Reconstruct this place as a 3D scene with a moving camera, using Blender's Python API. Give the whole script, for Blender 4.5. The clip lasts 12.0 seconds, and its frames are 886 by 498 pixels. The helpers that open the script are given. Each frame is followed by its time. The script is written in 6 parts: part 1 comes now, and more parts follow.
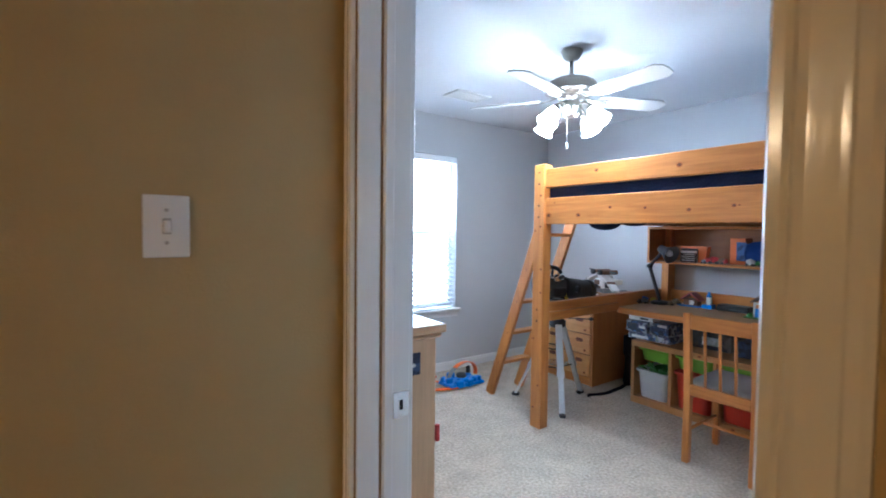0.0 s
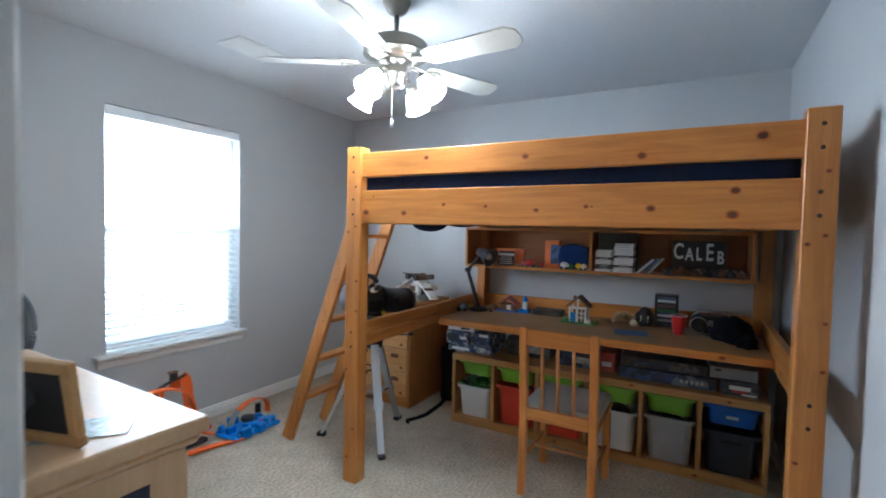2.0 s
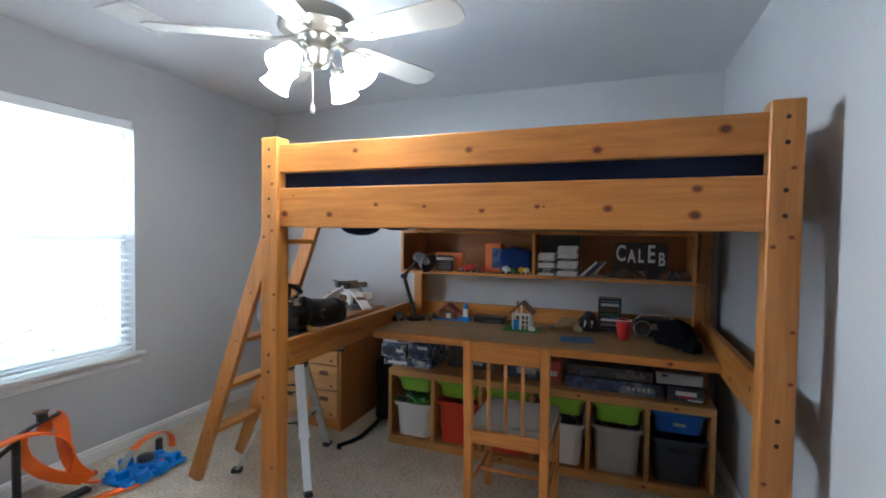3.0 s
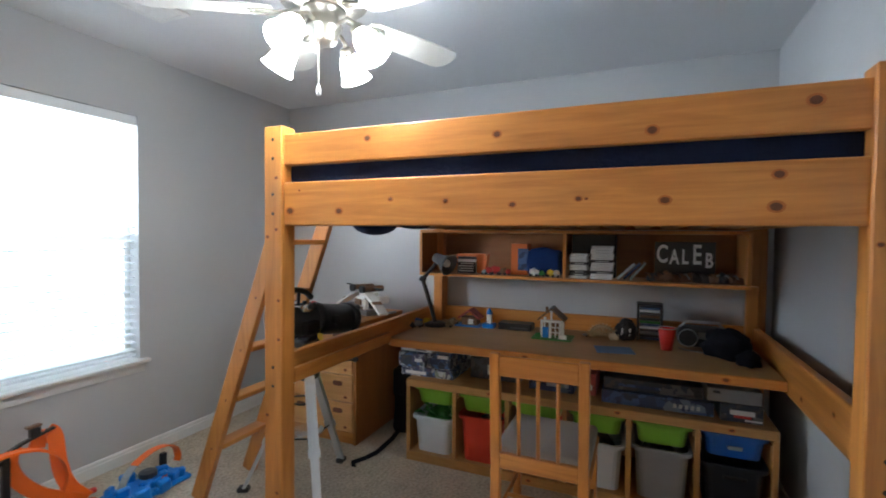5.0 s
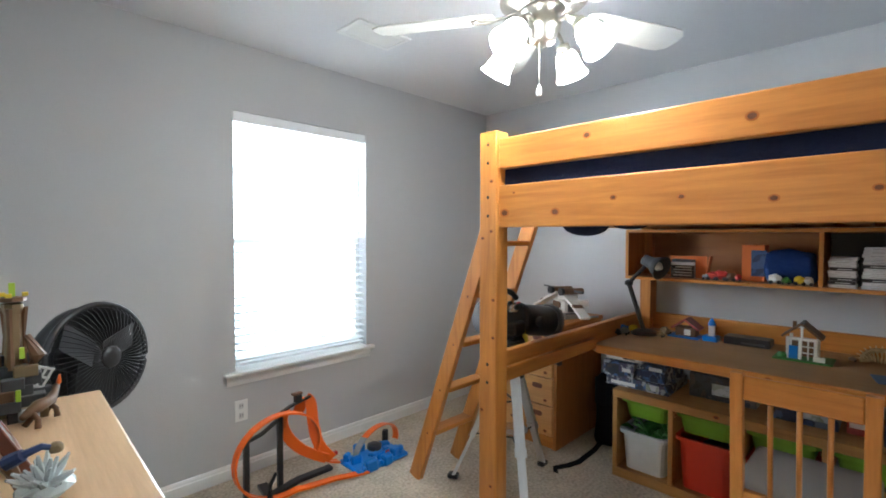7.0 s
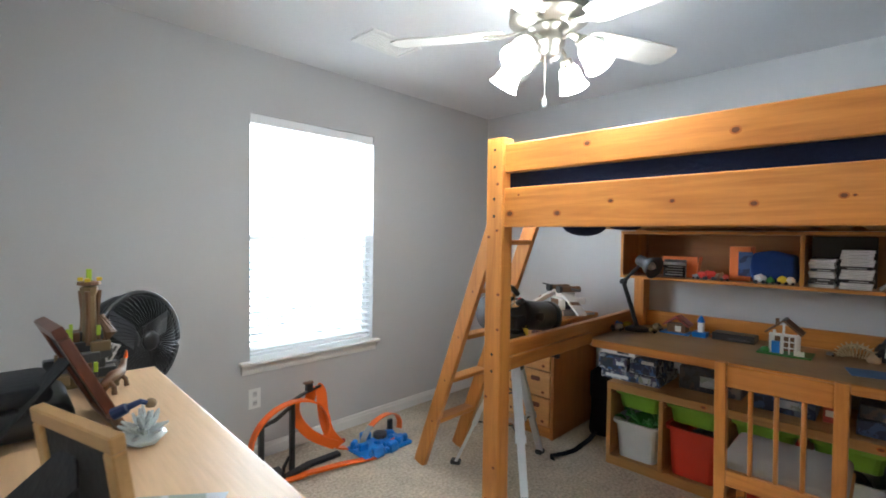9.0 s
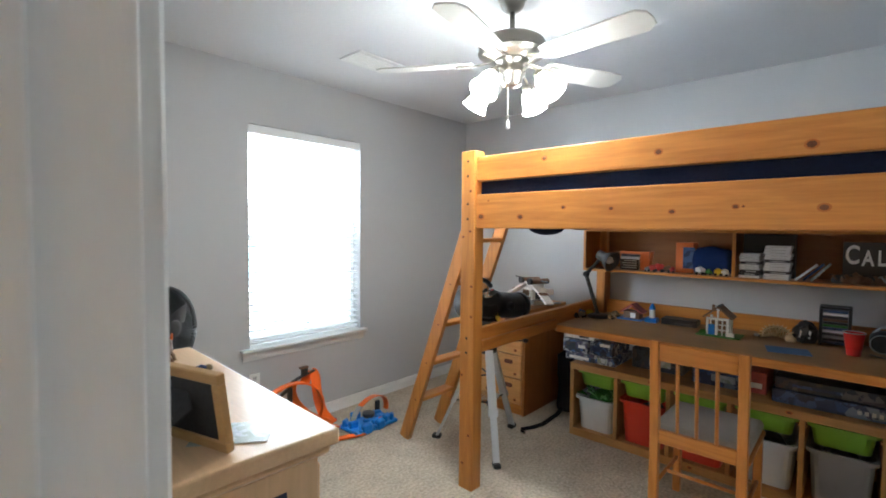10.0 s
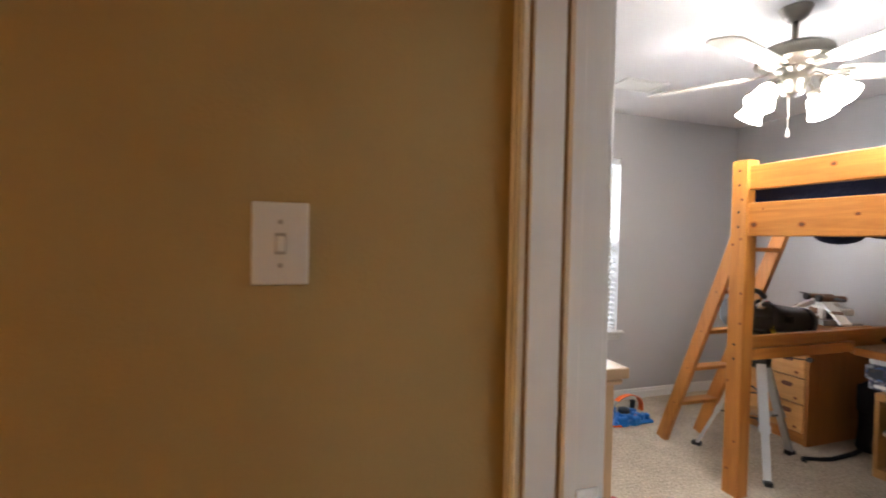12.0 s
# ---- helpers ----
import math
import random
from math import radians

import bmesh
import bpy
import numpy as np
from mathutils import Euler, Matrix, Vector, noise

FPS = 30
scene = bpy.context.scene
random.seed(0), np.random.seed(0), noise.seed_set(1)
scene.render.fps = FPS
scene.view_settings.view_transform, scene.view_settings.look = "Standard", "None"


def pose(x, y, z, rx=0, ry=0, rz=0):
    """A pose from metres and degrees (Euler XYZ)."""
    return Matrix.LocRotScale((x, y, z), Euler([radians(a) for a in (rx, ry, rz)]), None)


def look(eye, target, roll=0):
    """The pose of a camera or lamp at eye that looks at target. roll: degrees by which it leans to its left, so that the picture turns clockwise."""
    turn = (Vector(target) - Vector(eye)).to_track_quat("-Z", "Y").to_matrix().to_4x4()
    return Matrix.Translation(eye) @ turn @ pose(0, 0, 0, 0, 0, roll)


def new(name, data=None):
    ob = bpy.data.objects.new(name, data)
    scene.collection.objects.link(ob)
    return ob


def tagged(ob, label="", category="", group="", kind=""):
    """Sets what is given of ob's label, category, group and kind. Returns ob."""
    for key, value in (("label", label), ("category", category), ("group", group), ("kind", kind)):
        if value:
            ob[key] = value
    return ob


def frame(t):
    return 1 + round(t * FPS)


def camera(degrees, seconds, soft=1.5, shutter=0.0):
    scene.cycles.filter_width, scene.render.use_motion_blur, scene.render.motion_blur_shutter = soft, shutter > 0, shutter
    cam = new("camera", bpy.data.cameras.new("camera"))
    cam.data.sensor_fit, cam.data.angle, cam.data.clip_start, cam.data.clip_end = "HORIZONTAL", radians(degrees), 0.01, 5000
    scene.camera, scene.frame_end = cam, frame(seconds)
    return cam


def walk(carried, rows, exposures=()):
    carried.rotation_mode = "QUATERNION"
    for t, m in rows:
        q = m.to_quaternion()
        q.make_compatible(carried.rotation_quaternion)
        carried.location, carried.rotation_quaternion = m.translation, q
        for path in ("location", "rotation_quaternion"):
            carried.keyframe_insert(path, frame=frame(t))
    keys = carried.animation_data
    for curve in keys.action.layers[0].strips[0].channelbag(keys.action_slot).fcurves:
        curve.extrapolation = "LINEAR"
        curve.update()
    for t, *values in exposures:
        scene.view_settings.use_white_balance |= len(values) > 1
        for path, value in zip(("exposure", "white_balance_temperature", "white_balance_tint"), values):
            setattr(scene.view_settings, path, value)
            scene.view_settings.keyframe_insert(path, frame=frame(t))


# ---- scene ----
cam = camera(87.7, 12.0, soft=1.8, shutter=0.3)
PATH = [
    (0, (0.511, 1.444, 1.350), (1.694, 3.055, 1.274), 0.66),
    (0.5, (0.612, 1.609, 1.360), (1.961, 3.083, 1.272), 0.85),
    (1, (0.706, 1.752, 1.347), (2.204, 3.074, 1.262), 1.21),
    (1.5, (0.841, 1.865, 1.355), (2.466, 3.029, 1.280), 1.18),
    (2, (0.975, 1.994, 1.377), (2.728, 2.954, 1.299), 1.29),
    (2.5, (1.094, 2.070, 1.385), (2.931, 2.858, 1.314), 1.17),
    (4.5, (1.445, 2.203, 1.379), (3.339, 2.844, 1.319), 0.57),
    (5, (1.430, 2.220, 1.372), (3.271, 2.999, 1.314), 0.56),
    (5.5, (1.419, 2.252, 1.375), (3.179, 3.200, 1.312), 0.36),
    (6, (1.410, 2.289, 1.375), (3.063, 3.413, 1.313), 0.20),
    (6.5, (1.396, 2.318, 1.381), (2.926, 3.604, 1.317), -0.06),
    (7, (1.373, 2.354, 1.371), (2.793, 3.762, 1.314), 0.07),
    (9, (1.227, 2.296, 1.363), (2.661, 3.689, 1.306), 0.79),
    (9.5, (1.111, 2.193, 1.381), (2.610, 3.515, 1.307), 0.73),
    (10, (1.009, 2.063, 1.403), (2.491, 3.403, 1.315), 0.49),
    (10.5, (0.955, 2.020, 1.402), (2.364, 3.437, 1.317), 0.54),
    (11, (0.845, 1.833, 1.395), (2.020, 3.450, 1.320), 0.77),
    (11.5, (0.744, 1.809, 1.363), (1.675, 3.578, 1.310), 1.15),
    (12, (0.613, 1.749, 1.366), (1.247, 3.646, 1.317), 1.15),
]
EXPOSURE = [
    (0.0, 0.64, 4850, 5),
    (1.0, 0.42, 5100, 1),
    (2.0, 0.20, 5300, 2),
    (4.5, 0.16, 5700, 3),
    (6.5, 0.42, 5850, 3),
    (9.5, 0.46, 5950, 3),
    (10.8, 0.34, 6050, 3),
    (12.0, 0.46, 6700, 13),
]
walk(cam, [(t, look(eye, target, roll)) for t, eye, target, roll in PATH], EXPOSURE)

# ---- world and lights ----
XW, YW, YR, ZC = 4.60, 5.01, 1.503, 2.447   # shelf wall, window wall, bed-end wall, ceiling
XD, XH = 1.084, 0.957                       # door wall, room face and hall face
YH = 2.418                                 # hall wall with the switch
WX0, WX1, WZ0, WZ1 = 2.386, 3.287, 0.617, 2.072   # window opening
FANX, FANY = 2.80, 3.27

world = bpy.data.worlds.new("sky")
world.use_nodes = True
scene.world = world
wn = world.node_tree.nodes
sky = wn.new("ShaderNodeTexSky")
sky.sky_type, sky.sun_disc, sky.sun_elevation, sky.sun_rotation = "NISHITA", False, radians(50), radians(200)
world.node_tree.links.new(sky.outputs[0], wn["Background"].inputs[0])
wn["Background"].inputs[1].default_value = 0.12


def area_lamp(name, m, sx, sy, watts, colour):
    d = bpy.data.lights.new(name, "AREA")
    d.shape, d.size, d.size_y, d.energy, d.color = "RECTANGLE", sx, sy, watts, colour
    ob = new(name, d)
    ob.matrix_world = m
    return ob


def point_lamp(name, at, watts, colour, radius):
    d = bpy.data.lights.new(name, "POINT")
    d.energy, d.color, d.shadow_soft_size = watts, colour, radius
    ob = new(name, d)
    ob.location = at
    return ob


# daylight of the bright sky through the upper sash
area_lamp("window_daylight", pose((WX0 + WX1) / 2, YW + 0.17, 1.735, -90, 0, 0), WX1 - WX0 + 0.1, 0.79, 40, (0.88, 0.94, 1.0))

# ---- materials ----


def mat(name, colour, rough=0.6, metal=0.0, scale=30.0, amount=0.12, bump=0.15, bump_scale=None, stretch=(1, 1, 1),
        big=0.08, big_scale=3.0, spec=0.5, per_object=0.0, emit=0.0, alpha_glass=0.0, coat=0.0, distort=0.0, bump_distance=0.01):
    m = bpy.data.materials.new(name)
    m.use_nodes = True
    nt = m.node_tree
    n, l = nt.nodes, nt.links
    b = n["Principled BSDF"]
    b.inputs["Roughness"].default_value, b.inputs["Metallic"].default_value = rough, metal
    b.inputs["Specular IOR Level"].default_value = spec
    if coat:
        b.inputs["Coat Weight"].default_value, b.inputs["Coat Roughness"].default_value = coat, 0.15
    tc, mp = n.new("ShaderNodeTexCoord"), n.new("ShaderNodeMapping")
    mp.inputs["Scale"].default_value = stretch
    l.new(tc.outputs["Object"], mp.inputs["Vector"])
    fine, wide = n.new("ShaderNodeTexNoise"), n.new("ShaderNodeTexNoise")
    fine.inputs["Scale"].default_value, fine.inputs["Detail"].default_value = scale, 5
    fine.inputs["Distortion"].default_value = distort
    wide.inputs["Scale"].default_value, wide.inputs["Detail"].default_value = big_scale, 3
    l.new(mp.outputs[0], fine.inputs["Vector"])
    l.new(mp.outputs[0] if stretch != (1, 1, 1) else tc.outputs["Object"], wide.inputs["Vector"])
    # value = 1 + amount * (fine - .5) * 2 + big * (wide - .5) * 2
    a1, a2 = n.new("ShaderNodeMath"), n.new("ShaderNodeMath")
    a1.operation = a2.operation = "MULTIPLY_ADD"
    a1.inputs[1].default_value, a1.inputs[2].default_value = 2 * amount, 1 - amount - big
    a2.inputs[1].default_value = 2 * big
    l.new(fine.outputs["Fac"], a1.inputs[0])
    l.new(wide.outputs["Fac"], a2.inputs[0])
    l.new(a1.outputs[0], a2.inputs[2])
    last = a2.outputs[0]
    if per_object:
        oi, a3 = n.new("ShaderNodeObjectInfo"), n.new("ShaderNodeMath")
        a3.operation = "MULTIPLY_ADD"
        a3.inputs[1].default_value = per_object
        l.new(oi.outputs["Random"], a3.inputs[0])
        l.new(last, a3.inputs[2])
        last = a3.outputs[0]
    mix = n.new("ShaderNodeMix")
    mix.data_type, mix.blend_type = "RGBA", "MULTIPLY"
    mix.inputs["Factor"].default_value = 1.0
    mix.inputs["A"].default_value = (*colour, 1)
    comb = n.new("ShaderNodeCombineColor")
    for k in range(3):
        l.new(last, comb.inputs[k])
    l.new(comb.outputs[0], mix.inputs["B"])
    l.new(mix.outputs["Result"], b.inputs["Base Color"])
    if bump:
        bn, bp = n.new("ShaderNodeTexNoise"), n.new("ShaderNodeBump")
        bn.inputs["Scale"].default_value, bn.inputs["Detail"].default_value = bump_scale or scale, 4
        l.new(mp.outputs[0], bn.inputs["Vector"])
        bp.inputs["Strength"].default_value, bp.inputs["Distance"].default_value = bump, bump_distance
        l.new(bn.outputs["Fac"], bp.inputs["Height"])
        l.new(bp.outputs[0], b.inputs["Normal"])
    if emit:
        b.inputs["Emission Color"].default_value = (*colour, 1)
        b.inputs["Emission Strength"].default_value = emit
    if alpha_glass:
        b.inputs["Transmission Weight"].default_value = alpha_glass
    return m


def wood(name, colour, dark, axis, rough=0.42, contrast=1.0):
    """Clear-varnished softwood, grain along one axis."""
    m = bpy.data.materials.new(name)
    m.use_nodes = True
    nt = m.node_tree
    n, l = nt.nodes, nt.links
    b = n["Principled BSDF"]
    b.inputs["Roughness"].default_value = rough
    tc, mp, oi = n.new("ShaderNodeTexCoord"), n.new("ShaderNodeMapping"), n.new("ShaderNodeObjectInfo")
    mp.inputs["Scale"].default_value = {"x": (1.1, 14, 14), "y": (14, 1.1, 14), "z": (14, 14, 1.1)}[axis]
    off = n.new("ShaderNodeVectorMath")
    off.operation = "MULTIPLY_ADD"
    off.inputs[1].default_value = (7, 7, 7)
    cx = n.new("ShaderNodeCombineXYZ")
    for k in range(3):
        l.new(oi.outputs["Random"], cx.inputs[k])
    l.new(cx.outputs[0], off.inputs[0])
    l.new(tc.outputs["Object"], off.inputs[2])
    l.new(off.outputs[0], mp.inputs["Vector"])
    grain, fibre, broad = n.new("ShaderNodeTexNoise"), n.new("ShaderNodeTexNoise"), n.new("ShaderNodeTexNoise")
    grain.inputs["Scale"].default_value, grain.inputs["Detail"].default_value, grain.inputs["Distortion"].default_value = 1.6, 6, 1.2
    fibre.inputs["Scale"].default_value, fibre.inputs["Detail"].default_value = 9, 4
    broad.inputs["Scale"].default_value = 0.35
    for g in (grain, fibre, broad):
        l.new(mp.outputs[0], g.inputs["Vector"])
    ramp = n.new("ShaderNodeValToRGB")
    ramp.color_ramp.elements[0].position, ramp.color_ramp.elements[1].position = 0.32, 0.6
    k = contrast
    ramp.color_ramp.elements[0].color = (*[c * (1 - 0.55 * k) + d * 0.55 * k for c, d in zip(colour, dark)], 1)
    ramp.color_ramp.elements[1].color = (*colour, 1)
    l.new(grain.outputs["Fac"], ramp.inputs[0])
    mul = n.new("ShaderNodeMix")
    mul.data_type, mul.blend_type = "RGBA", "MULTIPLY"
    mul.inputs["Factor"].default_value = 1.0
    add = n.new("ShaderNodeMath")
    add.operation = "MULTIPLY_ADD"
    add.inputs[1].default_value, add.inputs[2].default_value = 0.26, 0.69
    l.new(fibre.outputs["Fac"], add.inputs[0])
    add2 = n.new("ShaderNodeMath")
    add2.operation = "MULTIPLY_ADD"
    add2.inputs[1].default_value = 0.36
    l.new(broad.outputs["Fac"], add2.inputs[0])
    l.new(add.outputs[0], add2.inputs[2])
    cc = n.new("ShaderNodeCombineColor")
    for q in range(3):
        l.new(add2.outputs[0], cc.inputs[q])
    l.new(ramp.outputs[0], mul.inputs["A"])
    l.new(cc.outputs[0], mul.inputs["B"])
    l.new(mul.outputs["Result"], b.inputs["Base Color"])
    bp = n.new("ShaderNodeBump")
    bp.inputs["Strength"].default_value, bp.inputs["Distance"].default_value = 0.12, 0.004
    l.new(fibre.outputs["Fac"], bp.inputs["Height"])
    l.new(bp.outputs[0], b.inputs["Normal"])
    return m


PINE, PINE_D = (0.54, 0.218, 0.045), (0.29, 0.088, 0.014)
pine_x, pine_y, pine_z = (wood("pine_" + a, PINE, PINE_D, a, 0.36, 0.9) for a in "xyz")
PALE, PALE_D = (0.44, 0.225, 0.07), (0.27, 0.12, 0.034)
pale_x, pale_y, pale_z = (wood("pale_pine_" + a, PALE, PALE_D, a, 0.5) for a in "xyz")
maple_y, maple_z = (wood("maple_" + a, (0.64, 0.42, 0.235), (0.52, 0.32, 0.155), a, 0.38, 0.6) for a in "yz")
worktop_wood = wood("worktop_wood", (0.40, 0.235, 0.10), (0.28, 0.15, 0.06), "y", 0.45, 0.7)
# pine darkened for recessed panels: the shade inside is put into the colour
shaded_panel_wood = wood("shaded_panel_wood", (0.30, 0.118, 0.032), (0.2, 0.07, 0.018), "y", 0.5, 0.8)
drawer_y = wood("drawer_pine", (0.66, 0.345, 0.125), (0.46, 0.19, 0.05), "y", 0.4, 0.8)
# darker pine for the chest sides, their shadow painted into the colour
shaded_side_wood = wood("chest_side_shaded", (0.40, 0.155, 0.035), (0.26, 0.085, 0.018), "z", 0.45, 0.8)
frame_wood = wood("frame_oak", (0.52, 0.30, 0.11), (0.38, 0.2, 0.07), "y", 0.45, 0.8)
dark_wood = wood("dark_red_wood", (0.16, 0.05, 0.025), (0.08, 0.02, 0.01), "z", 0.35, 0.8)
halo_mat = mat("knot_halo", (0.40, 0.115, 0.018), 0.42, scale=90, amount=0.2, bump=0.0)
knot_mat = mat("knot_brown", (0.13, 0.036, 0.011), 0.5, scale=120, amount=0.35, bump=0.0)
bolt_mat = mat("bolt_black", (0.02, 0.016, 0.013), 0.4, 0.3, bump=0.0)
wall_paint = mat("grey_wall_paint", (0.51, 0.51, 0.52), 0.75, scale=140, amount=0.02, bump=0.10, bump_scale=160, big=0.02, big_scale=1.2, spec=0.3)
tan_paint = mat("tan_hall_paint", (0.44, 0.322, 0.14), 0.6, scale=140, amount=0.02, bump=0.10, bump_scale=160, big=0.03, big_scale=1.2, spec=0.35)
ceiling_paint = mat("white_ceiling", (0.745, 0.745, 0.755), 0.85, scale=60, amount=0.03, bump=0.16, bump_scale=38, big=0.02, spec=0.2)
trim_paint = mat("white_trim_paint", (0.76, 0.755, 0.74), 0.32, scale=90, amount=0.025, bump=0.04, big=0.03, stretch=(1, 1, 0.15))
casing_paint = mat("gloss_casing_paint", (0.72, 0.68, 0.59), 0.14, scale=60, amount=0.03, bump=0.06, big=0.05, stretch=(1, 1, 0.1))
gap_brown = mat("jamb_line_brown", (0.27, 0.17, 0.085), 0.8, bump=0.0)
carpet = mat("beige_carpet", (0.525, 0.450, 0.352), 0.97, scale=60, amount=0.58, bump=0.9, bump_scale=52, big=0.24, big_scale=7, spec=0.08, bump_distance=0.014)
hall_carpet = mat("hall_carpet", (0.42, 0.35, 0.26), 0.95, scale=260, amount=0.3, bump=0.8, bump_scale=190, big=0.1, big_scale=9, spec=0.1)
white_plastic = mat("white_plastic", (0.80, 0.80, 0.78), 0.35, scale=40, amount=0.02, bump=0.02)
slat_white = mat("blind_white", (0.86, 0.87, 0.88), 0.45, scale=40, amount=0.02, bump=0.02)
vent_grey = mat("vent_grey", (0.60, 0.60, 0.60), 0.5, scale=40, amount=0.05, bump=0.0)
screw_grey = mat("screw_grey", (0.45, 0.44, 0.42), 0.4, 0.4, bump=0.0)
guard_grey = mat("guard_grey", (0.05, 0.05, 0.053), 0.35, 0.2, scale=40, amount=0.05, bump=0.0)
nickel = mat("brushed_nickel", (0.36, 0.335, 0.295), 0.34, 0.9, scale=80, amount=0.06, bump=0.03, stretch=(1, 1, 6))
blade_white = mat("blade_cream", (0.68, 0.665, 0.62), 0.35, scale=30, amount=0.03, bump=0.03)
chrome = mat("satin_chrome", (0.72, 0.71, 0.69), 0.22, 1.0, scale=60, amount=0.03, bump=0.0)
aluminium = mat("aluminium_tube", (0.62, 0.63, 0.64), 0.36, 0.85, scale=90, amount=0.08, bump=0.05, stretch=(1, 1, 0.1))
black_plastic = mat("black_plastic", (0.018, 0.018, 0.02), 0.38, scale=60, amount=0.2, bump=0.05)
smoke_grey = mat("smoke_grey_shade", (0.06, 0.06, 0.064), 0.4, scale=60, amount=0.1, bump=0.03)
black_matte = mat("black_matte", (0.014, 0.014, 0.016), 0.75, scale=80, amount=0.25, bump=0.2)
dark_grey = mat("dark_grey_plastic", (0.06, 0.062, 0.066), 0.45, scale=60, amount=0.15, bump=0.05)
navy_cloth = mat("navy_cloth", (0.013, 0.019, 0.05), 0.95, scale=320, amount=0.25, bump=0.5, bump_scale=60, big=0.2, big_scale=5, spec=0.15)
black_cloth = mat("black_cloth", (0.012, 0.012, 0.017), 0.95, scale=260, amount=0.3, bump=0.5, bump_scale=45, big=0.2, spec=0.1)
blue_cloth = mat("blue_cloth", (0.012, 0.03, 0.115), 0.9, scale=240, amount=0.25, bump=0.4, bump_scale=40, big=0.2, spec=0.15)
cushion_cloth = mat("grey_cushion", (0.36, 0.34, 0.315), 0.92, scale=300, amount=0.16, bump=0.35, bump_scale=220, spec=0.15)
bin_clear = mat("translucent_bin", (0.58, 0.60, 0.62), 0.4, scale=20, amount=0.05, bump=0.04)
bin_grey = mat("grey_bin", (0.29, 0.285, 0.29), 0.45, scale=20, amount=0.06, bump=0.04)
bin_red = mat("red_bin", (0.52, 0.035, 0.015), 0.42, scale=20, amount=0.05, bump=0.03)
bin_green = mat("green_bin", (0.17, 0.36, 0.025), 0.42, scale=20, amount=0.05, bump=0.03)
bin_blue = mat("blue_bin", (0.012, 0.10, 0.42), 0.42, scale=20, amount=0.05, bump=0.03)
bin_dark = mat("navy_bin", (0.018, 0.022, 0.035), 0.5, scale=20, amount=0.1, bump=0.03)
track_orange = mat("orange_plastic", (0.86, 0.15, 0.012), 0.33, scale=25, amount=0.04, bump=0.02)
toy_blue = mat("toy_blue", (0.012, 0.19, 0.62), 0.38, scale=30, amount=0.1, bump=0.05)
toy_navy = mat("toy_navy", (0.015, 0.035, 0.12), 0.4, scale=30, amount=0.15, bump=0.05)
toy_red = mat("toy_red", (0.50, 0.03, 0.025), 0.4, scale=30, amount=0.08, bump=0.03)
cup_red = mat("cup_red", (0.60, 0.022, 0.018), 0.3, scale=30, amount=0.04, bump=0.0)
toy_yellow = mat("toy_yellow", (0.70, 0.50, 0.03), 0.4, scale=30, amount=0.06, bump=0.02)
toy_lime = mat("toy_lime", (0.42, 0.62, 0.04), 0.4, scale=30, amount=0.06, bump=0.02)
toy_green = mat("toy_green", (0.04, 0.19, 0.03), 0.45, scale=30, amount=0.15, bump=0.05)
toy_white = mat("toy_white", (0.76, 0.74, 0.70), 0.4, scale=40, amount=0.06, bump=0.03)
toy_tan = mat("toy_tan", (0.20, 0.135, 0.065), 0.5, scale=40, amount=0.12, bump=0.06)
toy_brown = mat("toy_brown", (0.15, 0.075, 0.035), 0.5, scale=40, amount=0.2, bump=0.06)
toy_grey = mat("toy_grey", (0.30, 0.31, 0.32), 0.5, scale=40, amount=0.15, bump=0.06)
toy_ice = mat("pale_ice_plastic", (0.78, 0.85, 0.86), 0.2, scale=40, amount=0.08, bump=0.05, alpha_glass=0.35)
paper_white = mat("white_card", (0.72, 0.72, 0.71), 0.6, scale=50, amount=0.03, bump=0.03)
paper_orange = mat("orange_card", (0.66, 0.15, 0.025), 0.55, scale=30, amount=0.06, bump=0.03)
paper_blue = mat("blue_card", (0.06, 0.16, 0.36), 0.5, scale=12, amount=0.4, bump=0.0)
def printed(name, colours, scale, rough=0.35):
    """Glossy printed card: patches of a few inks at two sizes."""
    m = bpy.data.materials.new(name)
    m.use_nodes = True
    n, l = m.node_tree.nodes, m.node_tree.links
    b = n["Principled BSDF"]
    b.inputs["Roughness"].default_value = rough
    tc, vor, nz, mix, ramp = (n.new("ShaderNode" + k) for k in ("TexCoord", "TexVoronoi", "TexNoise", "Math", "ValToRGB"))
    vor.inputs["Scale"].default_value, nz.inputs["Scale"].default_value, nz.inputs["Detail"].default_value = scale, scale * 0.8, 6
    l.new(tc.outputs["Object"], vor.inputs["Vector"])
    l.new(tc.outputs["Object"], nz.inputs["Vector"])
    sep = n.new("ShaderNodeSeparateColor")
    l.new(vor.outputs["Color"], sep.inputs[0])
    mix.operation = "MULTIPLY_ADD"
    mix.inputs[1].default_value = 0.45
    half = n.new("ShaderNodeMath")
    half.operation, half.inputs[1].default_value = "MULTIPLY", 0.6
    l.new(nz.outputs["Fac"], half.inputs[0])
    l.new(sep.outputs[0], mix.inputs[0])
    l.new(half.outputs[0], mix.inputs[2])
    ramp.color_ramp.interpolation = "CONSTANT" if len(colours) > 3 else "LINEAR"
    els = ramp.color_ramp.elements
    while len(els) < len(colours):
        els.new(0.5)
    for k, c in enumerate(colours):
        els[k].position, els[k].color = 0.18 + 0.62 * k / len(colours), (*c, 1)
    l.new(mix.outputs[0], ramp.inputs[0])
    l.new(ramp.outputs[0], b.inputs["Base Color"])
    return m


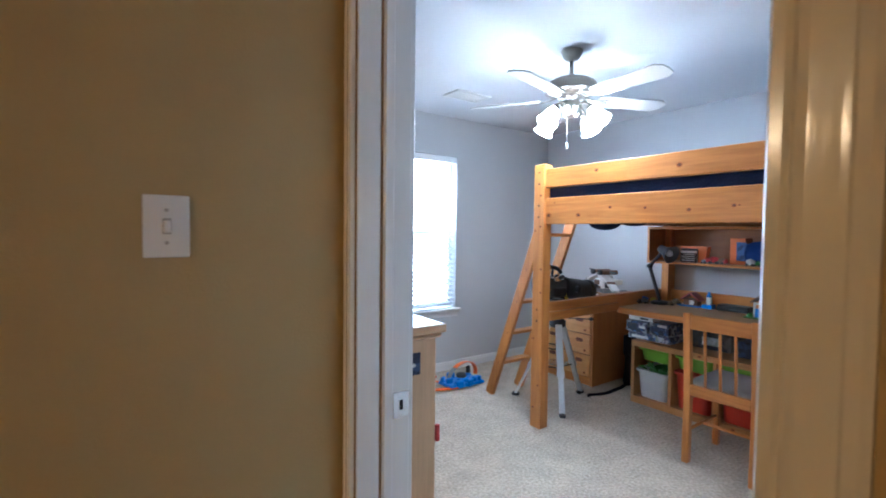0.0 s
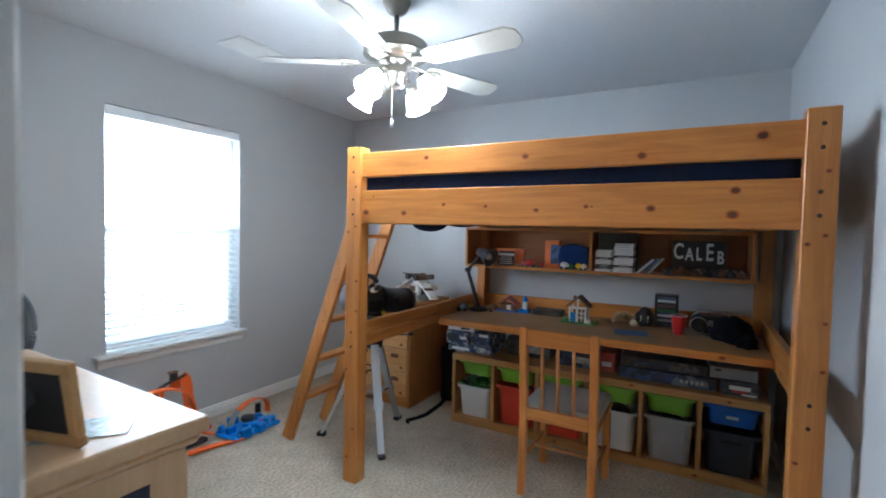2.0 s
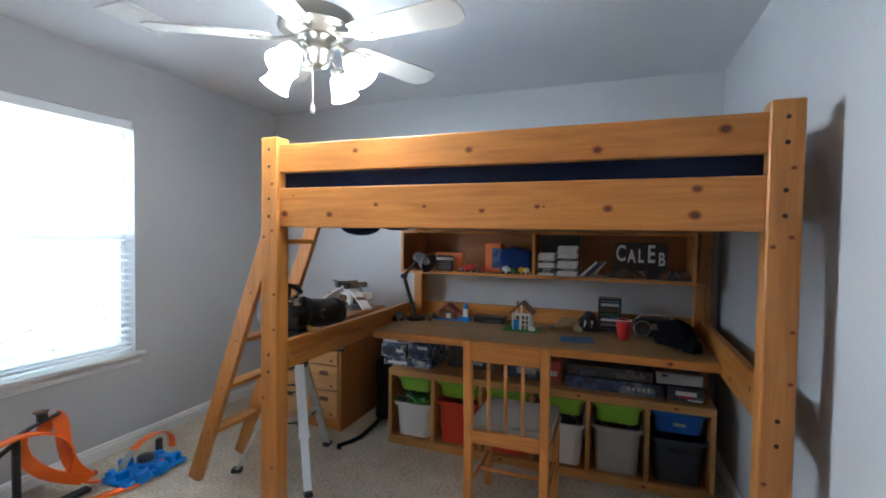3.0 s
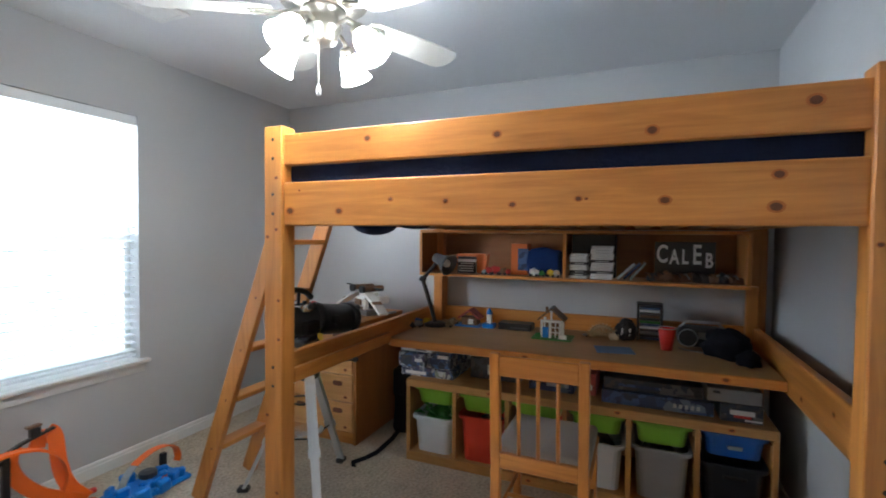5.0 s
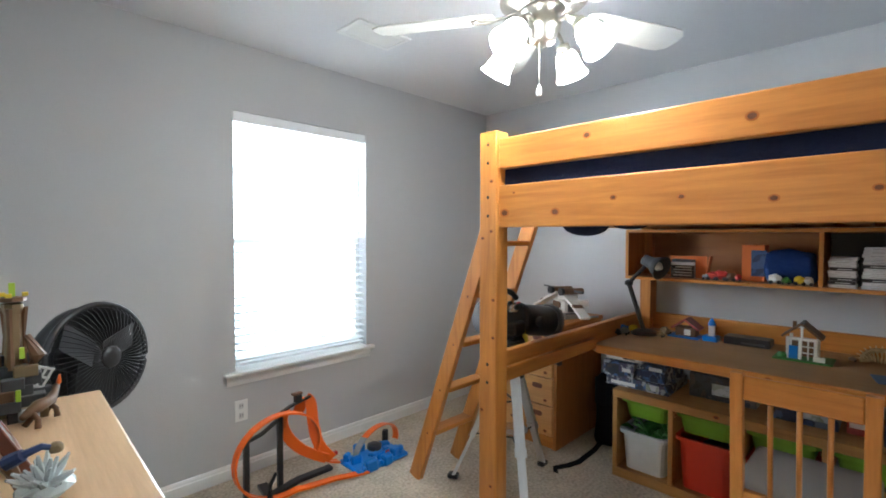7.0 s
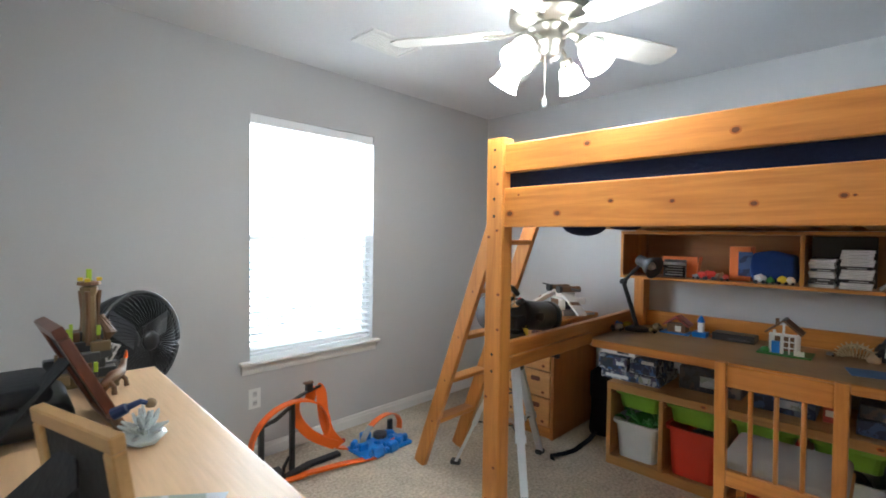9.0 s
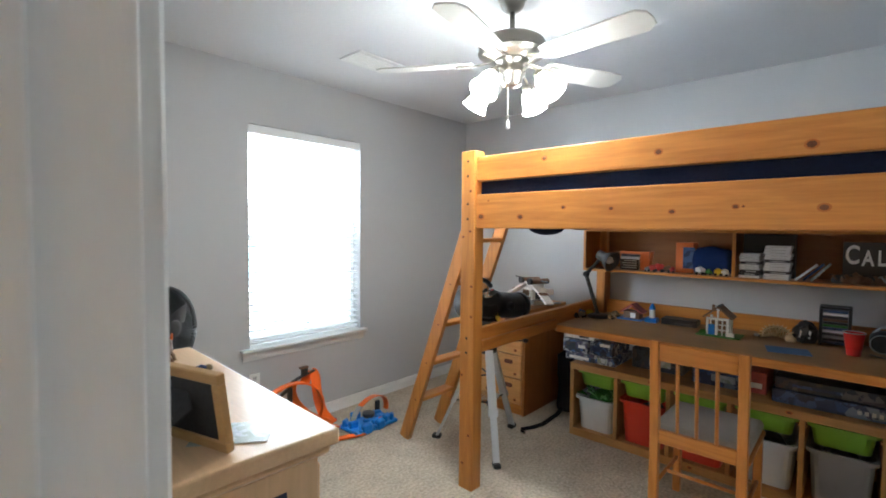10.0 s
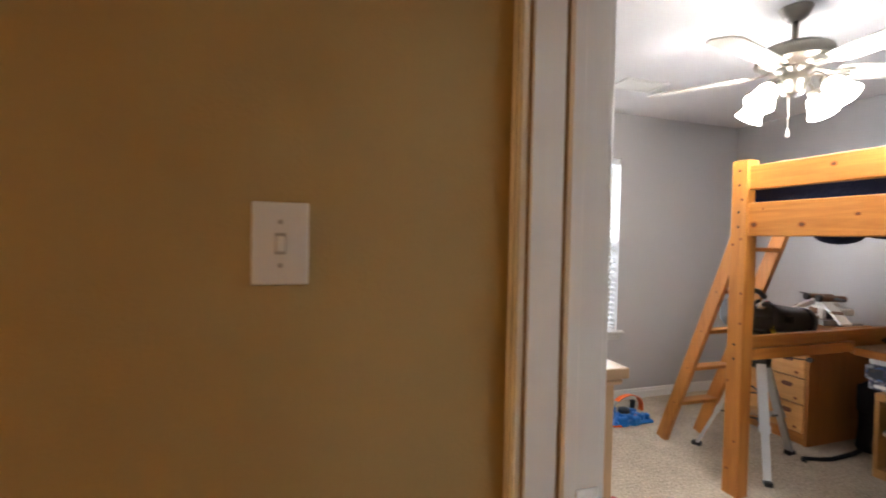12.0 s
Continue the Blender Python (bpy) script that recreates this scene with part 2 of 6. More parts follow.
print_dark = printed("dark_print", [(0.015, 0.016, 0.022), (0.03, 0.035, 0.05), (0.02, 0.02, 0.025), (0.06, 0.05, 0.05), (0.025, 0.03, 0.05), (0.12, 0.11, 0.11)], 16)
print_navy = printed("navy_print", [(0.012, 0.02, 0.06), (0.03, 0.06, 0.15), (0.015, 0.02, 0.05), (0.05, 0.09, 0.2), (0.02, 0.03, 0.08), (0.14, 0.17, 0.22)], 14)
print_kit = printed("model_kit_print", [(0.02, 0.03, 0.06), (0.06, 0.13, 0.30), (0.03, 0.04, 0.07), (0.34, 0.36, 0.40), (0.07, 0.06, 0.12), (0.05, 0.08, 0.15), (0.55, 0.55, 0.55)], 26)
print_photo = printed("photo_print", [(0.30, 0.34, 0.28), (0.42, 0.46, 0.44), (0.36, 0.40, 0.36), (0.54, 0.57, 0.60), (0.46, 0.50, 0.55), (0.64, 0.66, 0.68)], 26, 0.22)
print_red = mat("red_print", (0.34, 0.06, 0.05), 0.4, scale=30, amount=0.5, bump=0.0)
skull_bone = mat("bone_ivory", (0.62, 0.52, 0.34), 0.6, scale=60, amount=0.2, bump=0.2)
window_glass = mat("window_glass", (1, 1, 1), 0.0, amount=0.0, big=0.0, bump=0.0, alpha_glass=1.0)
lamp_glass = mat("lit_opal_glass", (1.0, 0.972, 0.925), 0.35, amount=0.0, big=0.0, bump=0.0, emit=45.0)
bulb_glow = mat("lit_bulb", (1.0, 0.972, 0.925), 0.35, amount=0.0, big=0.0, bump=0.0, emit=330.0)
hall_glass = mat("lit_hall_glass", (1.0, 0.63, 0.30), 0.35, amount=0.0, big=0.0, bump=0.0, emit=98.0)

# ---- building helpers ----
ORIGIN = {}


def thing(name, at, label, category, group="", kind=""):
    ob = new(name)
    ob.empty_display_size = 0.05
    ob.location = at
    ORIGIN[ob.name] = Vector(at)
    return tagged(ob, label, category, group, kind)


def part(name, bm, material, parent=None, label="", smooth=False):
    """Links a bmesh, given in world metres, as one mesh object under its thing or part."""
    o = ORIGIN[parent.name] if parent else Vector((0, 0, 0))
    bmesh.ops.translate(bm, verts=bm.verts, vec=-o)
    me = bpy.data.meshes.new(name)
    bm.to_mesh(me)
    bm.free()
    me.materials.append(material)
    if smooth:
        for p in me.polygons:
            p.use_smooth = True
    ob = new(name, me)
    if parent:
        ob.parent = parent
    ORIGIN[ob.name] = o
    return tagged(ob, label)


def share(name, source, parent, at, turn=(0, 0, 0)):
    """Another piece on the same mesh, moved by at from the first."""
    ob = new(name, source.data)
    ob.parent = parent
    ob.matrix_basis = pose(*at, *turn)
    return ob


def single(name, bm, material, label, category, group="", kind="", smooth=False):
    """A thing of one mesh, with its origin at its base."""
    co = [v.co for v in bm.verts]
    lo = [min(c[k] for c in co) for k in range(3)]
    hi = [max(c[k] for c in co) for k in range(3)]
    at = Vector(((lo[0] + hi[0]) / 2, (lo[1] + hi[1]) / 2, lo[2]))
    bmesh.ops.translate(bm, verts=bm.verts, vec=-at)
    me = bpy.data.meshes.new(name)
    bm.to_mesh(me)
    bm.free()
    me.materials.append(material)
    if smooth:
        for p in me.polygons:
            p.use_smooth = True
    ob = new(name, me)
    ob.location = at
    ORIGIN[ob.name] = at
    return tagged(ob, label, category, group, kind)


def box(lo, hi, bevel=0.0, bm=None, m=None, seg=1):
    bm = bm or bmesh.new()
    s = [b - a for a, b in zip(lo, hi)]
    c = [(a + b) / 2 for a, b in zip(lo, hi)]
    got = bmesh.ops.create_cube(bm, size=1, matrix=Matrix.Translation(c) @ Matrix.Diagonal((*s, 1)))
    vs = got["verts"]
    if bevel:
        es = list({e for v in vs for e in v.link_edges})
        r = bmesh.ops.bevel(bm, geom=es, offset=min(bevel, min(abs(q) for q in s) * 0.45), segments=seg, affect="EDGES", profile=0.5)
        vs = [v for v in r["verts"] if v.is_valid]
    if m is not None:
        bmesh.ops.transform(bm, matrix=m, verts=vs)
    return bm


def tube(points, radius, bm=None, sides=10, closed=False, flat=1.0, up=(0, 0, 1)):
    """A swept rod along points; flat squeezes it along up."""
    bm = bm or bmesh.new()
    pts = [Vector(p) for p in points]
    rad = radius if isinstance(radius, (list, tuple)) else [radius] * len(pts)
    rings = []
    for i, p in enumerate(pts):
        a = pts[i - 1] if i or closed else p
        b = pts[(i + 1) % len(pts)] if i + 1 < len(pts) or closed else p
        d = (b - a).normalized()
        u = Vector(up)
        if abs(d.dot(u)) > 0.95:
            u = Vector((1, 0, 0))
        s = d.cross(u).normalized()
        w = s.cross(d).normalized()
        rings.append([bm.verts.new(p + s * math.cos(q) * rad[i] + w * math.sin(q) * rad[i] * flat) for q in [2 * math.pi * k / sides for k in range(sides)]])
    n = len(rings)
    for i in range(n if closed else n - 1):
        r, t = rings[i], rings[(i + 1) % n]
        for k in range(sides):
            bm.faces.new((r[k], r[(k + 1) % sides], t[(k + 1) % sides], t[k]))
    if not closed:
        bm.faces.new(list(reversed(rings[0])))
        bm.faces.new(rings[-1])
    bmesh.ops.recalc_face_normals(bm, faces=bm.faces)
    return bm


def strip(points, width, thick, side, bm=None):
    """A flat band along points, its width along side (one vector, or one for each point)."""
    bm = bm or bmesh.new()
    pts = [Vector(p) for p in points]
    rings = []
    for i, p in enumerate(pts):
        d = (pts[min(i + 1, len(pts) - 1)] - pts[max(i - 1, 0)]).normalized()
        s = Vector(side[i] if isinstance(side, list) else side).normalized()
        s = (s - d * s.dot(d)).normalized()
        w = d.cross(s)
        rings.append([bm.verts.new(p + s * a * width / 2 + w * b * thick / 2) for a, b in ((-1, -1), (1, -1), (1, 1), (-1, 1))])
    for r, t in zip(rings, rings[1:]):
        for k in range(4):
            bm.faces.new((r[k], r[(k + 1) % 4], t[(k + 1) % 4], t[k]))
    bm.faces.new(rings[0])
    bm.faces.new(rings[-1])
    bmesh.ops.recalc_face_normals(bm, faces=bm.faces)
    return bm


def lathe(profile, at=(0, 0, 0), sides=24, bm=None, m=None, caps=True):
    """Turns (radius, height) pairs round the z axis."""
    bm = bm or bmesh.new()
    rings = [[bm.verts.new((r * math.cos(2 * math.pi * k / sides), r * math.sin(2 * math.pi * k / sides), z)) for k in range(sides)] for r, z in profile]
    for r, t in zip(rings, rings[1:]):
        for k in range(sides):
            bm.faces.new((r[k], r[(k + 1) % sides], t[(k + 1) % sides], t[k]))
    if caps:
        bm.faces.new(list(reversed(rings[0])))
        bm.faces.new(rings[-1])
    vs = [v for r in rings for v in r]
    bmesh.ops.transform(bm, matrix=Matrix.Translation(at) @ (m or Matrix()), verts=vs)
    bmesh.ops.recalc_face_normals(bm, faces=bm.faces)
    return bm


def prism(outline, axis, a, b, bm=None, bevel=0.0):
    """Extrudes a 2-D outline along x, y or z from a to b."""
    bm = bm or bmesh.new()
    put = {"x": lambda u, v, w: (w, u, v), "y": lambda u, v, w: (u, w, v), "z": lambda u, v, w: (u, v, w)}[axis]
    r0 = [bm.verts.new(put(u, v, a)) for u, v in outline]
    r1 = [bm.verts.new(put(u, v, b)) for u, v in outline]
    n = len(outline)
    fs = [bm.faces.new(r0), bm.faces.new(r1)]
    for k in range(n):
        fs.append(bm.faces.new((r0[k], r0[(k + 1) % n], r1[(k + 1) % n], r1[k])))
    bmesh.ops.recalc_face_normals(bm, faces=fs)
    if bevel:
        es = list({e for f in fs[:2] for e in f.edges})
        bmesh.ops.bevel(bm, geom=es, offset=bevel, segments=1, affect="EDGES")
    return bm


def lump(at, size, seed, bm=None, rough=0.35, freq=2.2, cuts=3):
    """A soft irregular heap."""
    bm = bm or bmesh.new()
    got = bmesh.ops.create_icosphere(bm, subdivisions=cuts, radius=1)
    for v in got["verts"]:
        d = 1 + rough * noise.noise(v.co * freq + Vector((seed * 3.7, seed * 1.3, 0))) + 0.4 * rough * noise.noise(v.co * freq * 3 + Vector((seed, 0, 5)))
        q = v.co * d
        if q.z < -0.6:
            q.z = -0.6
        v.co = Vector(at) + Vector((q.x * size[0], q.y * size[1], (q.z + 0.6) * size[2]))
    return bm


def disc(at, radius, normal, depth=0.002, sides=10, squeeze=1.0):
    """A thin round inlay on a surface."""
    q = Vector(normal).to_track_quat("Z", "Y").to_matrix().to_4x4() @ Matrix.Diagonal((1, squeeze, 1, 1))
    return lathe([(radius * 0.92, -depth), (radius, 0.0), (radius * 0.6, depth * 0.5)], at, sides, m=q)


def smooth_path(pts, n=6):
    """Catmull-Rom curve through the points."""
    p = [Vector(q) for q in pts]
    p = [p[0] * 2 - p[1]] + p + [p[-1] * 2 - p[-2]]
    out = []
    for i in range(1, len(p) - 2):
        for k in range(n):
            u = k / n
            out.append(0.5 * (2 * p[i] + (p[i + 1] - p[i - 1]) * u + (2 * p[i - 1] - 5 * p[i] + 4 * p[i + 1] - p[i + 2]) * u ** 2 + (3 * p[i] - p[i - 1] - 3 * p[i + 1] + p[i + 2]) * u ** 3))
    return out + [p[-2]]


def structure(name, bm, material, label, category):
    ob = part(name, bm, material)
    return tagged(ob, label, category, "", "structure")


# ---- shell of the room and the hall ----
T = 0.12
structure("floor", box((XH + 0.05, YR - T, -0.1), (XW + T, YW + T, 0.0)), carpet, "beige cut-pile carpet floor of the bedroom", "floor")
structure("floor_hall", box((-3.8, 0.3, -0.1), (XH + 0.05, YH + T, 0.0)), hall_carpet, "tan carpet floor of the hall", "floor")
structure("ceiling", box((XD, YR - T, ZC), (XW + T, YW + T + 0.1, ZC + 0.1)), ceiling_paint, "white textured plaster ceiling of the bedroom", "ceiling")
structure("ceiling_hall", box((-3.8, 0.3, ZC), (XD, YH + T, ZC + 0.1)), ceiling_paint, "white textured ceiling of the hall", "ceiling")
structure("wall_east", box((XW, YR - T, 0), (XW + T, YW + T, ZC)), wall_paint, "light grey painted wall behind the desk", "wall")
structure("wall_south", box((XD, YR - T, 0), (XW, YR, ZC)), wall_paint, "light grey painted wall at the foot of the bed", "wall")
bm = bmesh.new()
box((XD, YW, 0), (WX0, YW + T + 0.02, ZC), bm=bm)
box((WX1, YW, 0), (XW, YW + T + 0.02, ZC), bm=bm)
box((WX0, YW, 0), (WX1, YW + T + 0.02, WZ0 - 0.03), bm=bm)
box((WX0, YW, WZ1), (WX1, YW + T + 0.02, ZC), bm=bm)
structure("wall_north", bm, wall_paint, "light grey painted wall with the window", "wall")
DY0, DY1, DZ = 1.597, 2.360, 2.03     # door opening
bm = bmesh.new()
box((XH + 0.04, DY1 + 0.019, 0), (XD, YW, ZC), bm=bm)
box((XH + 0.04, YR - T, 0), (XD, DY0 - 0.019, ZC), bm=bm)
box((XH + 0.04, DY0 - 0.019, DZ), (XD, DY1 + 0.019, ZC), bm=bm)
structure("wall_west", bm, wall_paint, "light grey painted wall beside the doorway", "wall")
bm = bmesh.new()
box((XH, DY1 + 0.019, 0), (XH + 0.04, YH, ZC), bm=bm)
box((XH, 0.3, 0), (XH + 0.04, DY0 - 0.019, ZC), bm=bm)
box((XH, DY0 - 0.019, DZ), (XH + 0.04, DY1 + 0.019, ZC), bm=bm)
structure("wall_hall_end", bm, tan_paint, "tan painted hall wall round the doorway", "wall")
structure("wall_hall_side", box((-3.8, YH, 0), (XH + 0.04, YH + T, ZC)), tan_paint, "tan painted hall wall with a light switch", "wall")
structure("wall_hall_back", box((-3.8 - T, 0.3, 0), (-3.8, YH + T, ZC)), tan_paint, "tan painted wall at the far end of the hall", "wall")
structure("wall_hall_other", box((-3.8, 0.3 - T, 0), (XH + 0.04, 0.3, ZC)), tan_paint, "tan painted hall wall across from the switch", "wall")

# baseboards: a stepped profile
BASE = [(0, 0), (0.014, 0), (0.014, 0.056), (0.010, 0.062), (0.010, 0.072), (0.006, 0.080), (0, 0.083)]


def baseboard(name, a, b, inward):
    ax = "x" if abs(a[1] - b[1]) < 1e-6 else "y"
    if ax == "x":
        bm = prism([(a[1] + inward * u, v) for u, v in BASE], "x", a[0], b[0])
    else:
        bm = prism([(a[0] + inward * u, v) for u, v in BASE], "y", a[1], b[1])
    structure(name, bm, trim_paint, "white moulded baseboard along the wall", "baseboard")


baseboard("baseboard_north", (XD, YW), (XW - 0.015, YW), -1)
baseboard("baseboard_east", (XW, YR + 0.015), (XW, YW), -1)
baseboard("baseboard_south", (XD + 0.02, YR), (XW - 0.015, YR), 1)
baseboard("baseboard_hall", (-3.8, YH), (0.937, YH), -1)

# door frame: hall casing, jamb with stop, room casing
def casing(name, y0, y1, x_face, out, z1=DZ + 0.06):
    """An upright casing with a stepped and rounded profile; out is the side it stands proud on."""
    w = y1 - y0
    prof = [(0, 0), (0, 0.010), (0.10, 0.013), (0.22, 0.013), (0.27, 0.010), (0.34, 0.011), (0.62, 0.016), (0.72, 0.016), (0.78, 0.0125), (0.84, 0.016), (0.96, 0.018), (1, 0.015), (1, 0)]
    if name.endswith("left"):
        prof = [(1 - u, d) for u, d in prof]
    return prism([(x_face + out * d, y0 + w * u) for u, d in prof], "z", 0, z1)


structure("door_casing_hall_left", casing("x_left", DY1 + 0.008, YH - 0.002, XH, -1), casing_paint, "glossy white moulded door casing beside the switch wall", "door casing")
structure("door_casing_hall_right", casing("x_right", DY0 - 0.075, DY0 - 0.004, XH, -1), casing_paint, "glossy cream moulded door casing on the hall side", "door casing")
structure("door_casing_room_left", casing("y_left", DY1 + 0.004, DY1 + 0.065, XD, 1), trim_paint, "white moulded door casing on the bedroom side", "door casing")
structure("door_head_casing", box((XH - 0.016, DY0 - 0.075, DZ + 0.06), (XH, YH - 0.002, DZ + 0.125), 0.004), casing_paint, "white head casing over the doorway", "door casing")
jamb = thing("door_jamb", (1.01, DY1, 0), "white painted door jamb with a stop and a strike plate", "door jamb", "", "structure")
part("jamb_board", box((XH - 0.004, DY1, 0), (1.0095, DY1 + 0.02, DZ), 0.002), trim_paint, jamb)
part("jamb_board", box((1.0165, DY1 - 0.002, 0), (XD + 0.004, DY1 + 0.02, DZ), 0.002), trim_paint, jamb)
# narrow brown line between the two jamb boards
part("jamb_line", box((1.0075, DY1 + 0.002, 0), (1.0185, DY1 + 0.014, DZ)), gap_brown, jamb, "narrow brown line down the door jamb")
part("stop", box((1.0175, DY1 - 0.007, 0), (1.041, DY1 - 0.0015, DZ), 0.002), trim_paint, jamb)
part("jamb_line", box((XH - 0.0065, DY1 + 0.003, 0), (XH - 0.0035, DY1 + 0.009, DZ)), gap_brown, jamb)
bm = box((1.043, DY1 - 0.0045, 0.915), (1.085, DY1 - 0.0015, 0.975), 0.001)
strike = part("strike_plate", bm, chrome, jamb, "satin metal strike plate")
part("latch_hole", box((1.060, DY1 - 0.0055, 0.933), (1.069, DY1 - 0.0035, 0.956), 0.0005), black_matte, strike)
jamb_r = thing("door_jamb", (1.01, DY0, 0), "white painted door jamb on the hinge side", "door jamb", "", "structure")
part("jamb_board", box((XH - 0.004, DY0 - 0.02, 0), (XD + 0.004, DY0, DZ), 0.002), trim_paint, jamb_r)
part("stop", box((0.995, DY0 + 0.0005, 0), (1.03, DY0 + 0.011, DZ), 0.003), trim_paint, jamb_r)
structure("door_head_jamb", box((XH - 0.004, DY0, DZ - 0.02), (XD + 0.004, DY1, DZ), 0.002), trim_paint, "white head jamb of the doorway", "door jamb")

# open door, folded back along the bed-end wall
door = thing("door_1", (1.45, 1.55, 0.01), "open white six-panel door folded back to the wall", "door", "", "structure")
bm = box((1.09, 1.530, 0.012), (1.80, 1.565, DZ - 0.025), 0.002)
part("slab", bm, trim_paint, door)
for z0, z1 in ((0.16, 0.78), (0.92, 1.52), (1.62, 1.90)):
    for x0 in (1.175, 1.475):
        part("panel", box((x0, 1.564, z0), (x0 + 0.235, 1.569, z1), 0.0035), trim_paint, door)
knob = part("door_knob", lathe([(0.030, 0), (0.032, 0.004), (0.012, 0.010), (0.011, 0.030), (0.022, 0.040), (0.027, 0.052), (0.024, 0.064), (0.010, 0.070)],
                               (1.735, 1.5655, 0.935), 20, m=pose(0, 0, 0, -90, 0, 0)), chrome, door, "round satin chrome knob", True)

# switch and outlet plates
sw = thing("light_switch", (0.602, YH, 1.297), "white single toggle light switch on the tan wall", "light switch")
part("plate", box((0.565, YH - 0.006, 1.297), (0.639, YH - 0.0005, 1.410), 0.003, seg=2), white_plastic, sw)
part("toggle", box((0.5965, YH - 0.016, 1.342), (0.6075, YH - 0.005, 1.364), 0.002), white_plastic, sw)
part("toggle_slot", box((0.595, YH - 0.0068, 1.339), (0.609, YH - 0.0055, 1.368)), screw_grey, sw)
for z in (1.324, 1.383):
    part("screw", disc((0.602, YH - 0.0066, z), 0.0035, (0, -1, 0)), screw_grey, sw)
outlet = thing("wall_outlet", (2.414, YW, 0.31), "white duplex power outlet under the window", "outlet")
part("plate", box((2.377, YW - 0.006, 0.312), (2.450, YW - 0.0005, 0.432), 0.003, seg=2), white_plastic, outlet)
for z in (0.345, 0.399):
    sock = part("socket", box((2.400, YW - 0.008, z - 0.016), (2.427, YW - 0.005, z + 0.016), 0.004), vent_grey, outlet)
    for dx in (-0.006, 0.006):
        part("slot", box((2.4135 + dx - 0.0016, YW - 0.0087, z - 0.004), (2.4135 + dx + 0.0016, YW - 0.0075, z + 0.008)), dark_grey, sock)

# ---- window ----
win = thing("window_1", ((WX0 + WX1) / 2, YW + 0.06, WZ0), "white single-hung window with bright daylight behind", "window", "", "structure")
bm = bmesh.new()
for lo, hi in (((WX0, WZ0 - 0.005), (WX0 + 0.035, WZ1)), ((WX1 - 0.035, WZ0 - 0.005), (WX1, WZ1)), ((WX0 + 0.035, WZ1 - 0.04), (WX1 - 0.035, WZ1)), ((WX0 + 0.035, WZ0 - 0.005), (WX1 - 0.035, WZ0 + 0.04))):
    box((lo[0], YW + 0.085, lo[1]), (hi[0], YW + 0.135, hi[1]), 0.003, bm)
part("window_frame", bm, white_plastic, win)
part("meeting_rail", box((WX0 + 0.035, YW + 0.082, 1.315), (WX1 - 0.035, YW + 0.125, 1.355), 0.003), white_plastic, win)
for z0, z1 in ((WZ0 + 0.04, 1.315), (1.355, WZ1 - 0.04)):
    p = part("pane", box((WX0 + 0.035, YW + 0.104, z0), (WX1 - 0.035, YW + 0.108, z1)), window_glass, win)
    p.visible_shadow = False
structure("window_sill", box((WX0 - 0.070, YW - 0.05, WZ0 - 0.034), (WX1 + 0.040, YW - 0.0005, WZ0 - 0.012), 0.006, seg=2), trim_paint, "white painted window sill", "window sill")
structure("window_stool", box((WX0 + 0.001, YW - 0.0005, WZ0 - 0.0295), (WX1 - 0.001, YW + 0.085, WZ0 - 0.012)), trim_paint, "white painted window stool inside the recess", "window sill")
structure("window_apron", prism([(YW - 0.001, 0.525), (YW - 0.012, 0.525), (YW - 0.014, 0.540), (YW - 0.018, 0.552), (YW - 0.018, 0.575), (YW - 0.024, 0.581), (YW - 0.001, 0.581)], "x", WX0 - 0.052, WX1 + 0.022), trim_paint, "white moulded apron under the window sill", "window trim")
blind = thing("window_blind", ((WX0 + WX1) / 2, YW + 0.04, WZ0), "lowered white slatted blind with open slats", "blind")
part("headrail", box((WX0 + 0.004, YW + 0.004, WZ1 - 0.058), (WX1 - 0.004, YW + 0.06, WZ1 - 0.002), 0.003), slat_white, blind)
part("bottom_rail", box((WX0 + 0.012, YW + 0.018, WZ0 + 0.004), (WX1 - 0.012, YW + 0.062, WZ0 + 0.020), 0.003), slat_white, blind)
slat0 = None
for k in range(31):
    z = WZ0 + 0.045 + k * 0.0438
    if slat0 is None:
        bm = bmesh.new()
        c = ((WX0 + WX1) / 2, YW + 0.04, z)
        prism([(c[1] - 0.024, z - 0.0050), (c[1], z - 0.0005), (c[1] + 0.024, z + 0.0030), (c[1] + 0.024, z + 0.0054), (c[1], z + 0.0023), (c[1] - 0.024, z - 0.0026)], "x", WX0 + 0.010, WX1 - 0.010, bm)
        slat0 = part("slat", bm, slat_white, blind)
        zfirst = z
    else:
        share("slat", slat0, blind, (0, 0, z - zfirst))
for x in (WX0 + 0.12, (WX0 + WX1) / 2, WX1 - 0.12):
    part("ladder_cord", tube([(x, YW + 0.015, WZ0 + 0.015), (x, YW + 0.015, WZ1 - 0.05)], 0.0014, sides=5), slat_white, blind)
part("tilt_wand", tube([(WX0 + 0.09, YW + 0.012, WZ1 - 0.06), (WX0 + 0.092, YW + 0.010, 1.36)], 0.004, sides=6), slat_white, blind)
pull = part("lift_cord", tube([(WX1 - 0.07, YW + 0.010, WZ1 - 0.06), (WX1 - 0.068, YW + 0.008, 0.80)], 0.0016, sides=5), slat_white, blind)

# ---- ceiling vent ----
vent = thing("ceiling_vent", (2.887, 4.375, ZC - 0.012), "white metal ceiling air register with slats", "air vent")
bm = bmesh.new()
V0, V1 = (2.715, 4.270), (3.060, 4.480)
for lo, hi in (((V0[0], V0[1]), (V1[0], V0[1] + 0.028)), ((V0[0], V1[1] - 0.028), (V1[0], V1[1])), ((V0[0], V0[1] + 0.028), (V0[0] + 0.028, V1[1] - 0.028)), ((V1[0] - 0.028, V0[1] + 0.028), (V1[0], V1[1] - 0.028))):
    box((lo[0], lo[1], ZC - 0.011), (hi[0], hi[1], ZC - 0.0005), 0.003, bm)
part("frame", bm, white_plastic, vent)
